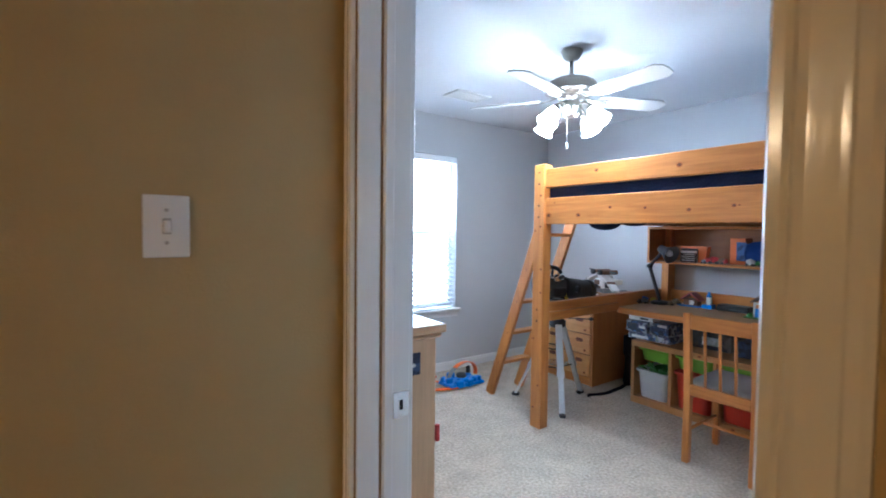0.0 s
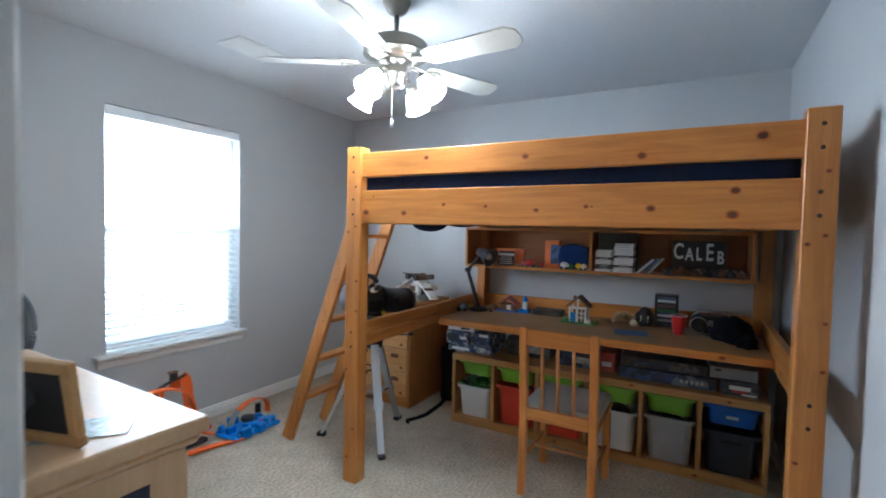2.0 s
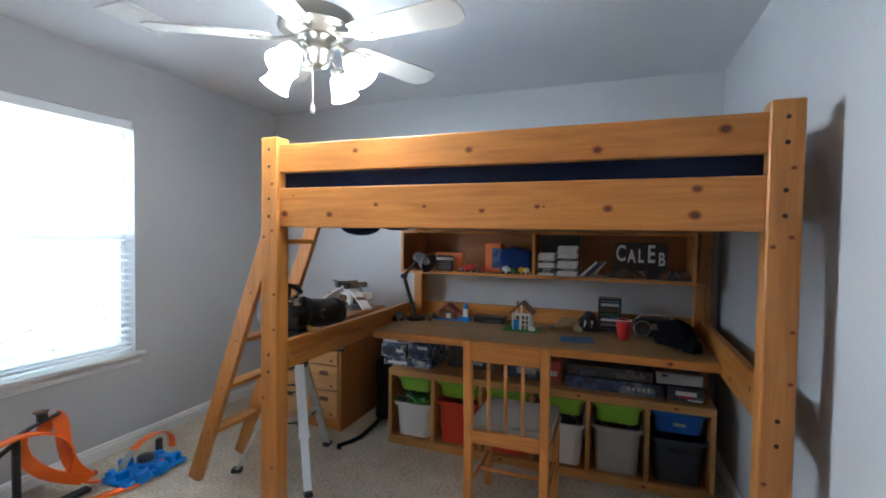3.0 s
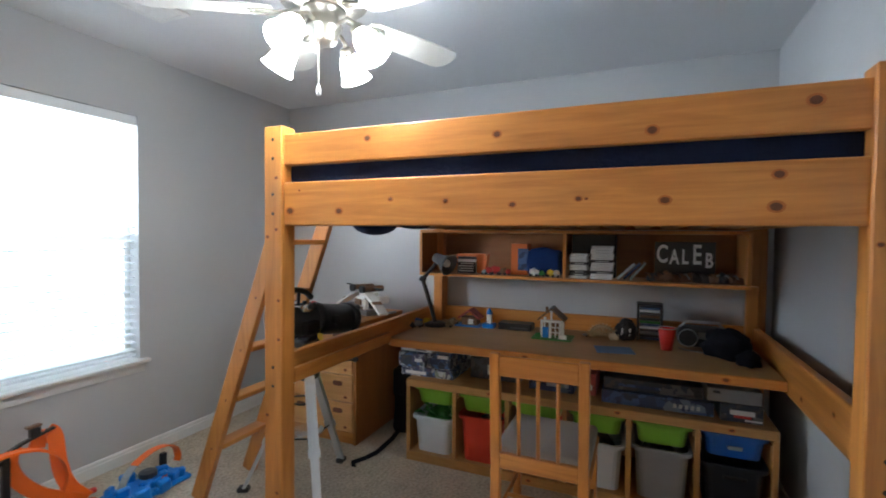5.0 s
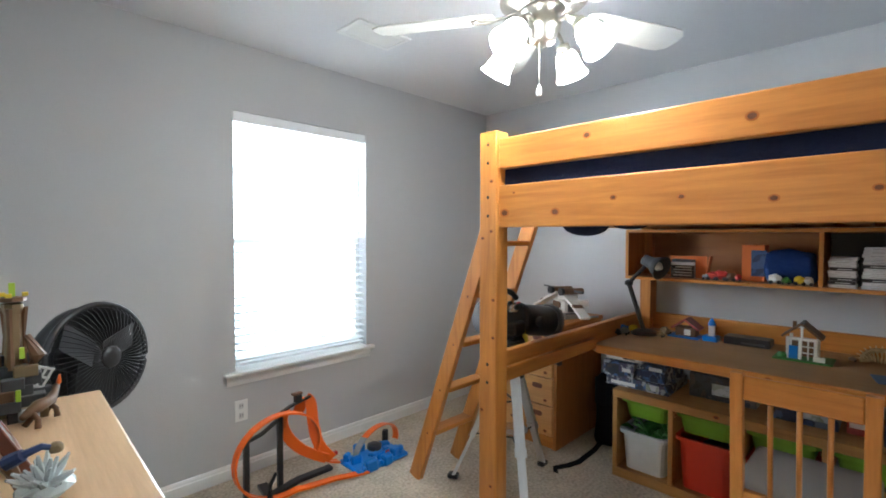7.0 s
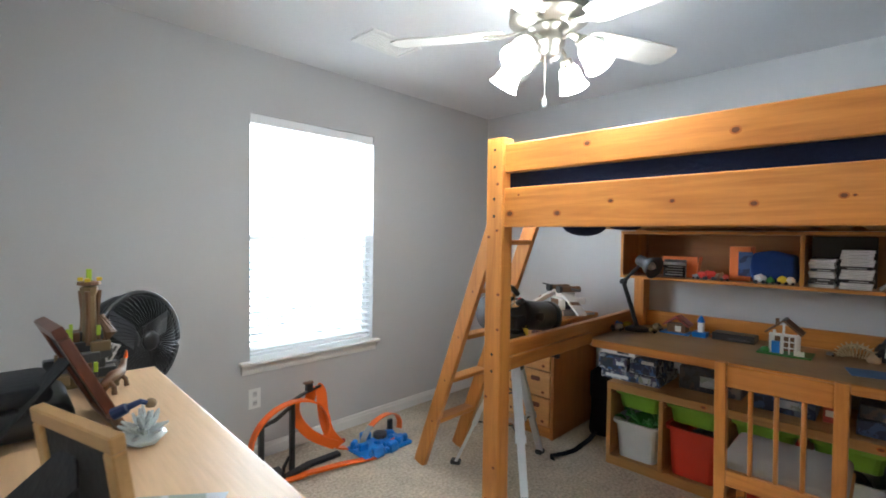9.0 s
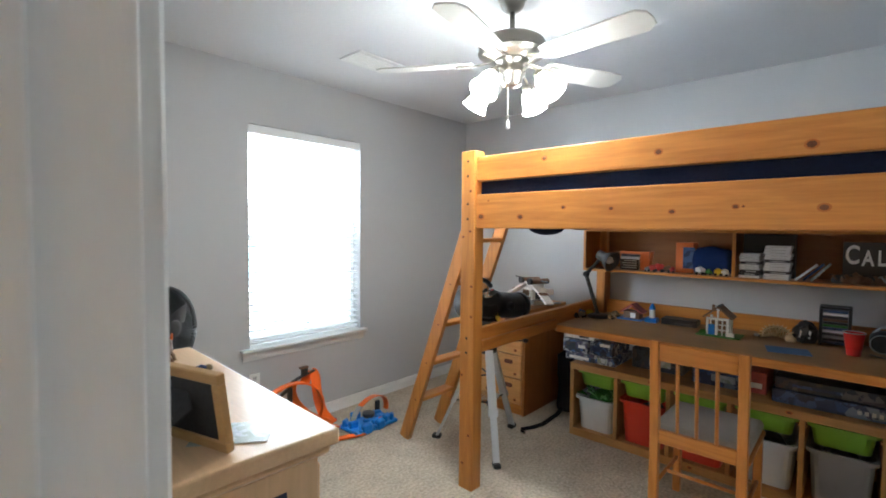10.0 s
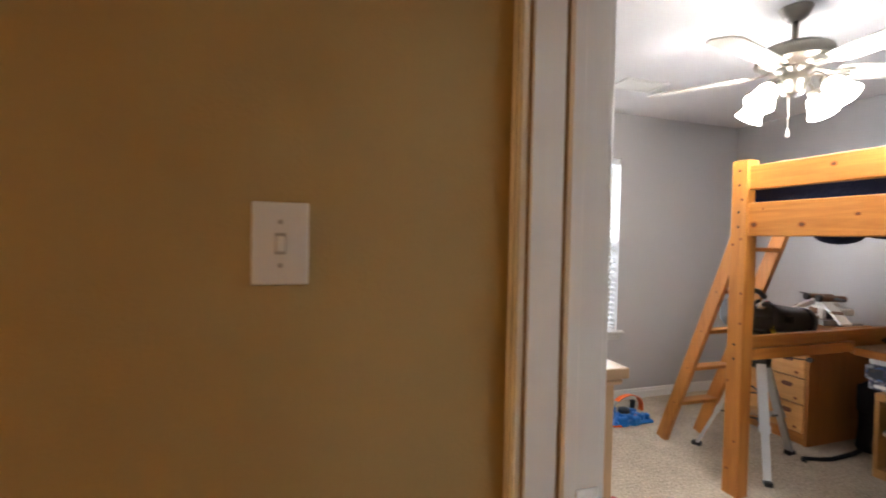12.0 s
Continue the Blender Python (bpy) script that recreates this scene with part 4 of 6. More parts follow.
# ---- drawer chest ----
chest = thing("drawer_chest", (4.26, 4.17, 0), "honey pine drawer chest with cut-out handles", "chest")
KX0, KX1, KY0, KY1, KZ = 3.935, 4.55, 3.882, 4.465, 0.80
part("side_panel", box((KX0, KY0, 0), (KX1, KY0 + 0.022, KZ - 0.03), 0.002), shaded_side_wood, chest)
part("side_panel", box((KX0, KY1 - 0.022, 0), (KX1, KY1, KZ - 0.03), 0.002), shaded_side_wood, chest)
part("top", box((KX0 - 0.015, KY0 - 0.012, KZ - 0.03), (KX1, KY1 + 0.012, KZ), 0.005), pine_x, chest)
part("base", box((KX0 + 0.01, KY0 + 0.022, 0.0), (KX1, KY1 - 0.022, 0.075), 0.003), pine_y, chest)
# carcass in the same darkened pine, so the drawer gaps read as shaded
part("carcass", box((KX0 + 0.03, KY0 + 0.022, 0.076), (KX1, KY1 - 0.022, KZ - 0.031)), shaded_panel_wood, chest)
for z0, z1 in ((0.082, 0.272), (0.280, 0.452), (0.460, 0.632), (0.640, 0.764)):
    dr = part("drawer", box((KX0 - 0.006, KY0 + 0.026, z0), (KX0 + 0.029, KY1 - 0.026, z1), 0.005), drawer_y, chest)
    zc = z1 - 0.055
    for yc in (4.02, 4.32):
        q = [(yc + s * (0.024 + 0.014 * math.cos(a)), zc + 0.016 * math.sin(a)) for s, rr in ((1, (-90, 90)), (-1, (90, -90))) for a in [radians(rr[0] + (rr[1] - rr[0]) * i / 6) for i in range(7)]]
        part("handle_slot", prism(q, "x", KX0 - 0.0072, KX0 - 0.004), dark_wood, dr, "dark oval cut-out handle")
    for yk, zk in ((3.96, z0 + 0.03), (4.22, z0 + 0.06)):
        knot(dr, (KX0 - 0.0062, yk, zk), 0.009, (-1, 0, 0))

# black bag between chest and storage unit
bag = thing("cloth_bag", (4.27, 3.66, 0), "slumped black cloth bag on the carpet under the desk", "bag")
bm = box((4.20, 3.52, 0.0), (4.47, 3.77, 0.48), 0.05, seg=3)
bmesh.ops.subdivide_edges(bm, edges=[e for e in bm.edges if e.calc_length() > 0.15], cuts=5, use_grid_fill=True)
for v in bm.verts:
    v.co += Vector((0.03 * noise.noise(v.co * 6), 0.018 * noise.noise(v.co * 5 + Vector((4, 0, 0))), 0.02 * noise.noise(v.co * 4)))
    v.co.z = max(v.co.z, 0)
part("sack", bm, black_cloth, bag, smooth=True)
part("flap", box((4.182, 3.54, 0.28), (4.21, 3.75, 0.46), 0.012, seg=2), black_cloth, bag)
part("strap", strip([(4.21, 3.70, 0.05), (4.10, 3.70, 0.02), (3.99, 3.70, 0.016), (3.90, 3.70, 0.012), (3.82, 3.73, 0.006), (3.74, 3.77, 0.006), (3.70, 3.74, 0.006)], 0.03, 0.006, (0, 0.6, 0.2)), black_cloth, bag, "black webbing strap")

# ---- telescope on its tripod ----
scope = thing("telescope", (3.40, 3.83, 0), "black reflector telescope on an aluminium tripod", "telescope")
HEAD = Vector((3.40, 3.832, 0.655))
part("tripod_head", lathe([(0.040, 0.600), (0.062, 0.612), (0.066, 0.655), (0.046, 0.665), (0.034, 0.74)], (HEAD.x, HEAD.y, 0), 18), black_plastic, scope, smooth=True)
for fx, fy in ((3.200, 3.604), (3.247, 4.128), (3.726, 3.847)):
    d = (Vector((fx, fy, 0)) - Vector((HEAD.x, HEAD.y, 0))).normalized()
    a = HEAD + d * 0.055 - Vector((0, 0, 0.025))
    foot = Vector((fx, fy, 0.012))
    side = d.cross(Vector((0, 0, 1)))
    mid = a.lerp(foot, 0.56)
    leg = part("leg", strip([a, mid], 0.050, 0.020, side), aluminium, scope, "ribbed aluminium tripod leg")
    part("rib", strip([a + d * 0.010, mid + d * 0.012], 0.012, 0.008, side), aluminium, leg)
    part("lower_leg", strip([mid.lerp(a, 0.12), foot], 0.040, 0.016, side), aluminium, leg)
    part("clamp", strip([mid.lerp(a, 0.05), mid.lerp(foot, 0.08)], 0.056, 0.030, side), aluminium, leg)
    part("rubber_foot", box((-0.03, -0.022, -0.012), (0.03, 0.022, 0.016), 0.006, m=Matrix.Translation(foot) @ pose(0, 0, 0, 0, 0, math.degrees(math.atan2(d.y, d.x)))), black_plastic, leg)
    part("spreader", tube([HEAD + Vector((0, 0, -0.38)), a.lerp(foot, 0.58)], 0.005, sides=6), black_plastic, scope)
part("spreader_tray", lathe([(0.07, 0.312), (0.085, 0.315), (0.085, 0.325), (0.03, 0.330)], (HEAD.x, HEAD.y, 0), 18), chrome, scope)
part("fork", box((3.36, 3.79, 0.735), (3.45, 3.88, 0.83), 0.012), black_plastic, scope)
part("mount_arm", box((3.40, 3.86, 0.80), (3.52, 3.94, 0.96), 0.02, seg=2), black_matte, scope)
ta, tb = Vector((3.225, 3.89, 0.945)), Vector((3.740, 3.80, 0.870))
ot = part("optical_tube", tube([ta, tb], 0.086, sides=32), black_plastic, scope, "short fat black telescope tube", smooth=True)
part("tube_ring", tube([ta, ta.lerp(tb, 0.08)], 0.093, sides=32), black_plastic, ot, smooth=True)
part("tube_ring", tube([ta.lerp(tb, 0.42), ta.lerp(tb, 0.50)], 0.092, sides=32), black_matte, ot, smooth=True)
part("tube_ring", tube([tb.lerp(ta, 0.08), tb], 0.093, sides=32), black_plastic, ot, smooth=True)
part("carry_handle", tube(smooth_path([(3.245, 3.875, 1.015), (3.255, 3.865, 1.062), (3.300, 3.845, 1.085), (3.365, 3.825, 1.072), (3.410, 3.815, 1.035)]), 0.015, sides=10), black_plastic, ot, smooth=True)
part("handle_post", tube([(3.330, 3.838, 0.985), (3.335, 3.836, 1.080)], 0.010, sides=8), black_plastic, ot, smooth=True)
part("focuser", tube([(3.33, 3.84, 0.97), (3.320, 3.755, 1.000)], 0.021, sides=14), chrome, ot, smooth=True)
part("eyepiece", tube([(3.322, 3.765, 0.997), (3.312, 3.715, 1.018)], 0.015, sides=12), black_plastic, ot, smooth=True)
part("control_box", box((3.30, 3.745, 0.855), (3.40, 3.80, 0.925), 0.012, seg=2), black_matte, scope)
part("slow_motion_knob", tube([(3.42, 3.80, 0.68), (3.62, 3.69, 0.665)], 0.004, sides=6), black_plastic, scope)
part("slow_motion_knob", lathe([(0.010, -0.012), (0.018, -0.006), (0.018, 0.010), (0.008, 0.014)], (3.63, 3.685, 0.664), 12), black_plastic, scope)
tag = part("hang_tag", box((3.41, 3.742, 0.795), (3.412, 3.775, 0.850), 0.0005), toy_yellow, scope, "yellow hang tag on a string")
part("tag_string", tube([(3.40, 3.755, 0.915), (3.41, 3.757, 0.850)], 0.0015, sides=5), toy_yellow, tag)
for k in range(3):
    a = ta.lerp(tb, 0.16 + 0.12 * k)
    part("clamp_screw", lathe([(0.006, 0), (0.013, 0.006), (0.013, 0.020), (0.004, 0.024)], a + Vector((-0.01, -0.045, 0.078)), 10), (chrome, black_plastic, toy_red)[k], ot)
part("dew_strip", strip([ta.lerp(tb, 0.12) + Vector((-0.02, -0.058, 0.070)), ta.lerp(tb, 0.40) + Vector((-0.02, -0.058, 0.070))], 0.012, 0.006, (0, 0.6, 0.6)), chrome, ot, "bright metal strip")
part("accessory_tray", box((3.28, 3.76, 0.795), (3.42, 3.90, 0.815), 0.006), dark_grey, scope)
part("counter_knob", lathe([(0.014, -0.02), (0.026, -0.014), (0.026, 0.014), (0.012, 0.02)], (3.52, 3.735, 0.905), 14, m=pose(0, 0, 0, 90, 0, 0)), black_plastic, scope)
part("cable", tube([(3.35, 3.745, 0.86), (3.37, 3.72, 0.80), (3.42, 3.73, 0.77), (3.46, 3.76, 0.80)], 0.004, sides=6), black_plastic, scope)

# ---- outside the window: hazy ground and fences ----
m = bpy.data.materials.new("outdoor_haze")
m.use_nodes = True
nn, ll = m.node_tree.nodes, m.node_tree.links
nn.remove(nn["Principled BSDF"])
em, nz, rp, tcx = nn.new("ShaderNodeEmission"), nn.new("ShaderNodeTexNoise"), nn.new("ShaderNodeValToRGB"), nn.new("ShaderNodeTexCoord")
nz.inputs["Scale"].default_value, nz.inputs["Detail"].default_value = 0.55, 3
rp.color_ramp.elements[0].position, rp.color_ramp.elements[0].color = 0.40, (0.42, 0.60, 0.70, 1)
rp.color_ramp.elements[1].position, rp.color_ramp.elements[1].color = 0.52, (0.95, 0.97, 1.0, 1)
ll.new(tcx.outputs["Object"], nz.inputs["Vector"])
ll.new(nz.outputs["Fac"], rp.inputs[0])
ll.new(rp.outputs[0], em.inputs[0])
em.inputs[1].default_value = 11.0
ll.new(em.outputs[0], nn["Material Output"].inputs[0])
structure("backdrop", box((-14, 16, -7), (22, 16.05, 5.0)), m, "hazy bright yard seen through the blind", "backdrop")

# ---- dresser ----
dz = 1.004
dresser = thing("dresser", (1.24, 3.19, 0), "pale maple dresser with a thick top beside the doorway", "dresser")
part("top", box((1.036, 2.758, dz - 0.032), (1.498, 3.640, dz), 0.005, seg=2), maple_y, dresser)
part("cornice", box((1.040, 2.766, dz - 0.052), (1.486, 3.632, dz - 0.0322), 0.008), maple_y, dresser)
part("body", box((1.042, 2.778, 0.06), (1.462, 3.620, dz - 0.0525), 0.003), maple_z, dresser)
part("plinth", box((1.042, 2.782, 0.0), (1.452, 3.616, 0.0595), 0.003), maple_y, dresser)
for z0, z1 in ((0.09, 0.285), (0.297, 0.492), (0.504, 0.699), (0.711, 0.925)):
    dr = part("drawer", box((1.4625, 2.80, z0), (1.480, 3.598, z1), 0.004), maple_y, dresser)
    for y in (2.98, 3.42):
        part("knob", lathe([(0.008, 0), (0.007, 0.010), (0.015, 0.018), (0.013, 0.026), (0.004, 0.029)], (1.4805, y, (z0 + z1) / 2), 14, m=pose(0, 0, 0, 0, 90, 0)), maple_z, dr, smooth=True)
st = thing("sticker", (1.360, 2.777, 0.822), "blue glossy picture sticker on the dresser end", "sticker")
part("sheet", box((1.328, 2.7762, 0.824), (1.394, 2.7777, 0.906)), print_navy, st)
bm = bmesh.new()
lump((1.364, 2.7757, 0.854), (0.009, 0.0004, 0.007), 5, bm, 0.7)
part("emblem", bm, paper_white, st, "white and red blot")
bm = box((1.476, 2.786, 0.545), (1.492, 2.802, 0.61), 0.003)
single("hang_tag", bm, toy_red, "small red tag hanging at the dresser corner", "tag")


def photo_frame(base_a, base_b, height, lean, border, depth, frame_mat, label, foot):
    """A standing photo frame seen from behind: base from a to b, leaning towards its prop."""
    a, b = Vector((*base_a, dz + 0.001)), Vector((*base_b, dz + 0.001))
    u = (b - a).normalized()
    w = (b - a).length
    nrm = u.cross(Vector((0, 0, 1))).normalized()
    if nrm.x > 0:
        nrm = -nrm
    up = (Vector((0, 0, 1)) * math.cos(lean) + nrm * math.sin(lean)).normalized()
    out = u.cross(up)
    if out.x > 0:
        out = -out
    m = Matrix((u, up, out)).transposed().to_4x4()
    m.translation = a + Vector((0, 0, 0.002))
    t = thing("framed_picture", (a + b) / 2, label, "picture", "framed pictures on the dresser")
    for lo, hi in (((0, 0), (w, border)), ((0, height - border), (w, height)), ((0, border), (border, height - border)), ((w - border, border), (w, height - border))):
        part("frame_bar", box((lo[0], lo[1], 0), (hi[0], hi[1], depth), 0.002, m=m), frame_mat, t)
    part("back_board", box((border * 0.8, border * 0.8, depth * 0.35), (w - border * 0.8, height - border * 0.8, depth * 0.7), m=m), black_matte, t, "black backing board")
    part("photo", box((border, border, depth * 0.1), (w - border, height - border, depth * 0.3), m=m), print_photo, t)
    top = m @ Vector((w * 0.5, height * 0.66, depth * 0.75))
    ft = Vector((*foot, dz + 0.003))
    part("easel_prop", strip([top, top.lerp(ft, 0.6), ft], 0.066, 0.003, u), black_matte, t, "black card prop")
    return t


photo_frame((1.311, 2.803), (1.256, 2.973), 0.147, 0.14, 0.020, 0.016, frame_wood, "oak photo frame with a black back on the dresser", (1.185, 2.955))
photo_frame((1.366, 3.235), (1.350, 3.380), 0.215, 0.44, 0.022, 0.018, dark_wood, "dark red wooden photo frame leaning back on the dresser", (1.175, 3.255))
photo_frame((1.150, 2.800), (1.120, 2.960), 0.17, 0.25, 0.022, 0.016, dark_wood, "dark wooden photo frame at the dresser end", (1.06, 2.87))
bm = box((-0.070, -0.047, 0), (0.070, 0.047, 0.0012), m=Matrix.Translation((1.338, 2.878, dz + 0.001)) @ pose(0, 0, 0, 0, 0, -36))
single("photo_print", bm, print_photo, "loose glossy landscape photo lying on the dresser", "photo")
case = thing("black_case", (1.17, 3.36, dz), "rounded black hard case lying on the dresser", "case")
part("lower_shell", box((1.075, 3.25, dz + 0.001), (1.295, 3.47, dz + 0.055), 0.025, seg=4), black_plastic, case, smooth=True)
part("upper_shell", box((1.095, 3.27, dz + 0.0555), (1.265, 3.45, dz + 0.086), 0.022, seg=4), black_matte, case, smooth=True)

# toy castle, creature and ice on the dresser
castle = thing("toy_castle", (1.33, 3.52, dz), "toy brick castle with a tall brown tower", "toy castle")
rng = random.Random(11)
for k in range(34):
    tier = k // 6
    spread = 0.055 - 0.006 * tier
    x, y, z = 1.328 + rng.uniform(-spread, spread), 3.520 + rng.uniform(-spread, spread), dz + 0.001 + 0.021 * tier
    w, d = rng.uniform(0.012, 0.026), rng.uniform(0.008, 0.017)
    part("brick", box((x - w, y - d, z), (x + w, y + d, z + 0.0225), 0.0015), rng.choice([dark_grey, dark_grey, toy_brown, black_plastic, toy_tan, toy_grey]), castle)
for x, y, z in ((1.352, 3.475, 0.125), (1.300, 3.500, 0.118), (1.368, 3.530, 0.060), (1.345, 3.462, 0.045)):
    part("lime_strip", box((x - 0.004, y - 0.004, dz + z), (x + 0.004, y + 0.004, dz + z + 0.022), 0.001), toy_lime, castle)
for a in (15, 135, 255):
    dx, dy = 0.017 * math.cos(radians(a)), 0.017 * math.sin(radians(a))
    part("tower_rib", tube([(1.340 + dx, 3.515 + dy, dz + 0.10), (1.340 + dx * 0.95, 3.515 + dy * 0.95, dz + 0.165), (1.340 + dx * 1.15, 3.515 + dy * 1.15, dz + 0.222)], [0.008, 0.004, 0.006], sides=6), rng.choice([toy_brown, toy_tan]), castle)
    part("battlement", box((1.340 + dx * 1.2 - 0.005, 3.515 + dy * 1.2 - 0.005, dz + 0.244), (1.340 + dx * 1.2 + 0.005, 3.515 + dy * 1.2 + 0.005, dz + 0.252), 0.001), toy_yellow, castle)
tw = part("tower", lathe([(0.019, dz + 0.085), (0.015, dz + 0.10), (0.013, dz + 0.210), (0.017, dz + 0.220), (0.017, dz + 0.230), (0.012, dz + 0.232)], (1.340, 3.515, 0), 8), toy_tan, castle, "tan round tower")
part("crown", lathe([(0.010, dz + 0.2321), (0.023, dz + 0.236), (0.022, dz + 0.243), (0.006, dz + 0.245)], (1.340, 3.515, 0), 8), toy_brown, tw)
part("flag", box((1.335, 3.510, dz + 0.245), (1.345, 3.520, dz + 0.272), 0.001), toy_lime, tw, "lime flag post")
part("lime_strip", box((1.300, 3.470, dz + 0.09), (1.306, 3.476, dz + 0.155), 0.001), toy_lime, castle)
part("buttress", tube([(1.360, 3.50, dz + 0.09), (1.377, 3.495, dz + 0.125), (1.361, 3.51, dz + 0.165)], [0.016, 0.014, 0.006], sides=8), toy_brown, castle)
pm = Matrix.Translation((1.372, 3.545, dz + 0.072)) @ pose(0, 0, 0, 12, 24, 20)
panel = part("panel", box((-0.026, -0.002, -0.022), (0.026, 0.002, 0.022), m=pm), dark_grey, castle, "grey lattice panel")
for k in range(5):
    part("lattice_bar", box((-0.026 + 0.0118 * k, -0.004, -0.022), (-0.0215 + 0.0118 * k, -0.0022, 0.022), m=pm), vent_grey, panel)
for k in range(3):
    part("lattice_bar", box((-0.026, -0.0055, -0.022 + 0.0198 * k), (0.026, -0.0042, -0.0175 + 0.0198 * k), m=pm), vent_grey, panel)
castle.location += Vector((0.007, 0.030, 0.0))
dragon = thing("toy_dragon", (1.33, 3.42, dz), "small brown toy dragon standing on the dresser", "toy")
bm = tube([(1.30, 3.38, dz + 0.045), (1.34, 3.43, dz + 0.062), (1.37, 3.49, dz + 0.055), (1.385, 3.53, dz + 0.075), (1.39, 3.545, dz + 0.092)], [0.010, 0.021, 0.018, 0.011, 0.010], sides=10)
part("body", bm, toy_brown, dragon, smooth=True)
for x, y, fx, fy in ((1.32, 3.40, 1.335, 3.375), (1.33, 3.425, 1.305, 3.425), (1.365, 3.475, 1.385, 3.46), (1.37, 3.49, 1.355, 3.515)):
    part("leg", tube([(x, y, dz + 0.052), ((x + fx) / 2 + 0.008, (y + fy) / 2, dz + 0.030), (fx, fy, dz + 0.003)], [0.010, 0.008, 0.009], sides=8), toy_brown, dragon, smooth=True)
part("neck", tube([(1.387, 3.53, dz + 0.075), (1.396, 3.545, dz + 0.10), (1.398, 3.54, dz + 0.128)], [0.008, 0.008, 0.003], sides=8), track_orange, dragon, smooth=True)
dragon.scale = (0.62, 0.62, 0.58)
dragon.location += Vector((0.045, 0.045, 0.0))
rng = random.Random(7)
ice = thing("ice_toy", (1.374, 3.140, dz), "pale clear plastic spiky ice toy on the dresser", "toy")
for k in range(26):
    a, e = rng.uniform(0, 2 * math.pi), rng.uniform(0.15, 1.35)
    d = Vector((math.cos(a) * math.cos(e), math.sin(a) * math.cos(e), math.sin(e)))
    c = Vector((1.374, 3.140, dz + 0.010))
    part("spike", tube([c, c + d * rng.uniform(0.035, 0.056)], [0.009, 0.002], sides=5), toy_ice, ice)
part("base", lump((1.374, 3.140, dz + 0.001), (0.036, 0.036, 0.014), 2, None, 0.3, cuts=2), toy_ice, ice)
fig = thing("toy_figure", (1.345, 3.16, dz), "dark blue and brown toy warrior leaning on the ice", "toy")
part("torso", tube([(1.335, 3.160, dz + 0.050), (1.352, 3.150, dz + 0.060)], [0.011, 0.009], sides=8), toy_navy, fig)
part("arm", tube([(1.352, 3.150, dz + 0.060), (1.372, 3.150, dz + 0.066), (1.384, 3.152, dz + 0.060)], [0.006, 0.005, 0.004], sides=6), toy_navy, fig)
part("legs", tube([(1.335, 3.160, dz + 0.050), (1.342, 3.172, dz + 0.028), (1.350, 3.165, dz + 0.006)], [0.010, 0.008, 0.007], sides=8), toy_brown, fig)
part("helmet", lump((1.388, 3.152, dz + 0.052), (0.009, 0.009, 0.010), 3, None, 0.1, cuts=2), toy_tan, fig)

# the dresser stands a little askew, with what is on it
askew = Matrix.Translation((1.545, 2.822, 0)) @ pose(0, 0, 0, 0, 0, -1.8) @ Matrix.Translation((-1.498, -2.758, 0))
bpy.context.view_layer.update()
for ob in list(scene.objects):
    if ob.parent is None and ob.name.split(".")[0] in ("dresser", "sticker", "hang_tag", "framed_picture", "photo_print", "black_case", "toy_castle", "toy_dragon", "ice_toy", "toy_figure"):
        ob.matrix_world = askew @ ob.matrix_world

# ---- standing fan behind the dresser ----
FX, FY, FZ = 1.63, 4.20, 0.978
pf = thing("standing_fan", (FX, FY, 0), "black pedestal fan with a wire guard by the wall", "fan")
q = Vector((0.52, -0.85, 0.08)).normalized()
mq = Matrix.Translation((FX, FY, FZ)) @ q.to_track_quat("Z", "Y").to_matrix().to_4x4() @ Matrix.Scale(0.84, 4)


def local_ring(r, z, thick, n=40):
    return [mq @ Vector((r * math.cos(2 * math.pi * k / n), r * math.sin(2 * math.pi * k / n), z)) for k in range(n)]


part("base", lathe([(0.16, 0.001), (0.165, 0.012), (0.12, 0.03), (0.03, 0.045), (0.02, 0.06)], (FX - 0.05, FY + 0.05, 0), 28), black_plastic, pf, smooth=True)
part("pole", tube([(FX - 0.05, FY + 0.05, 0.05), (FX - 0.05, FY + 0.05, FZ - 0.02)], 0.014, sides=12), black_plastic, pf, smooth=True)
bm = lathe([(0.03, -0.14), (0.055, -0.13), (0.065, -0.06), (0.05, -0.02), (0.02, 0.0)], sides=20, m=mq)
part("motor", bm, black_plastic, pf, smooth=True)
guard = part("guard_rim", tube(local_ring(0.20, 0.03, 0), 0.010, sides=8, closed=True), black_plastic, pf, smooth=True)
part("rear_shroud", lathe([(0.02, -0.150), (0.11, -0.142), (0.165, -0.105), (0.195, -0.05), (0.205, 0.03), (0.197, 0.03), (0.187, -0.05), (0.157, -0.098), (0.105, -0.134), (0.02, -0.142)], sides=40, m=mq), black_plastic, pf, smooth=True)
w0 = None
for k in range(56):
    a = 2 * math.pi * k / 56
    pts = [mq @ Vector((r * math.cos(a + s), r * math.sin(a + s), z)) for r, z, s in ((0.035, 0.085, 0), (0.12, 0.080, 0.08), (0.175, 0.060, 0.13), (0.20, 0.030, 0.15))]
    part("guard_wire", tube(pts, 0.0012, sides=4), guard_grey, guard)
part("hub_badge", lathe([(0.038, 0.080), (0.042, 0.084), (0.036, 0.090), (0.01, 0.092)], sides=20, m=mq), black_plastic, pf, smooth=True)
for k in range(3):
    a = radians(120 * k + 20)
    pts = [mq @ Vector((r * math.cos(a), r * math.sin(a), 0.02)) for r in (0.02, 0.10, 0.165)]
    sd = (mq.to_3x3() @ Vector((-math.sin(a), math.cos(a), 0.5))).normalized()
    part("fan_blade", strip(pts, 0.10, 0.003, sd), black_plastic, pf)

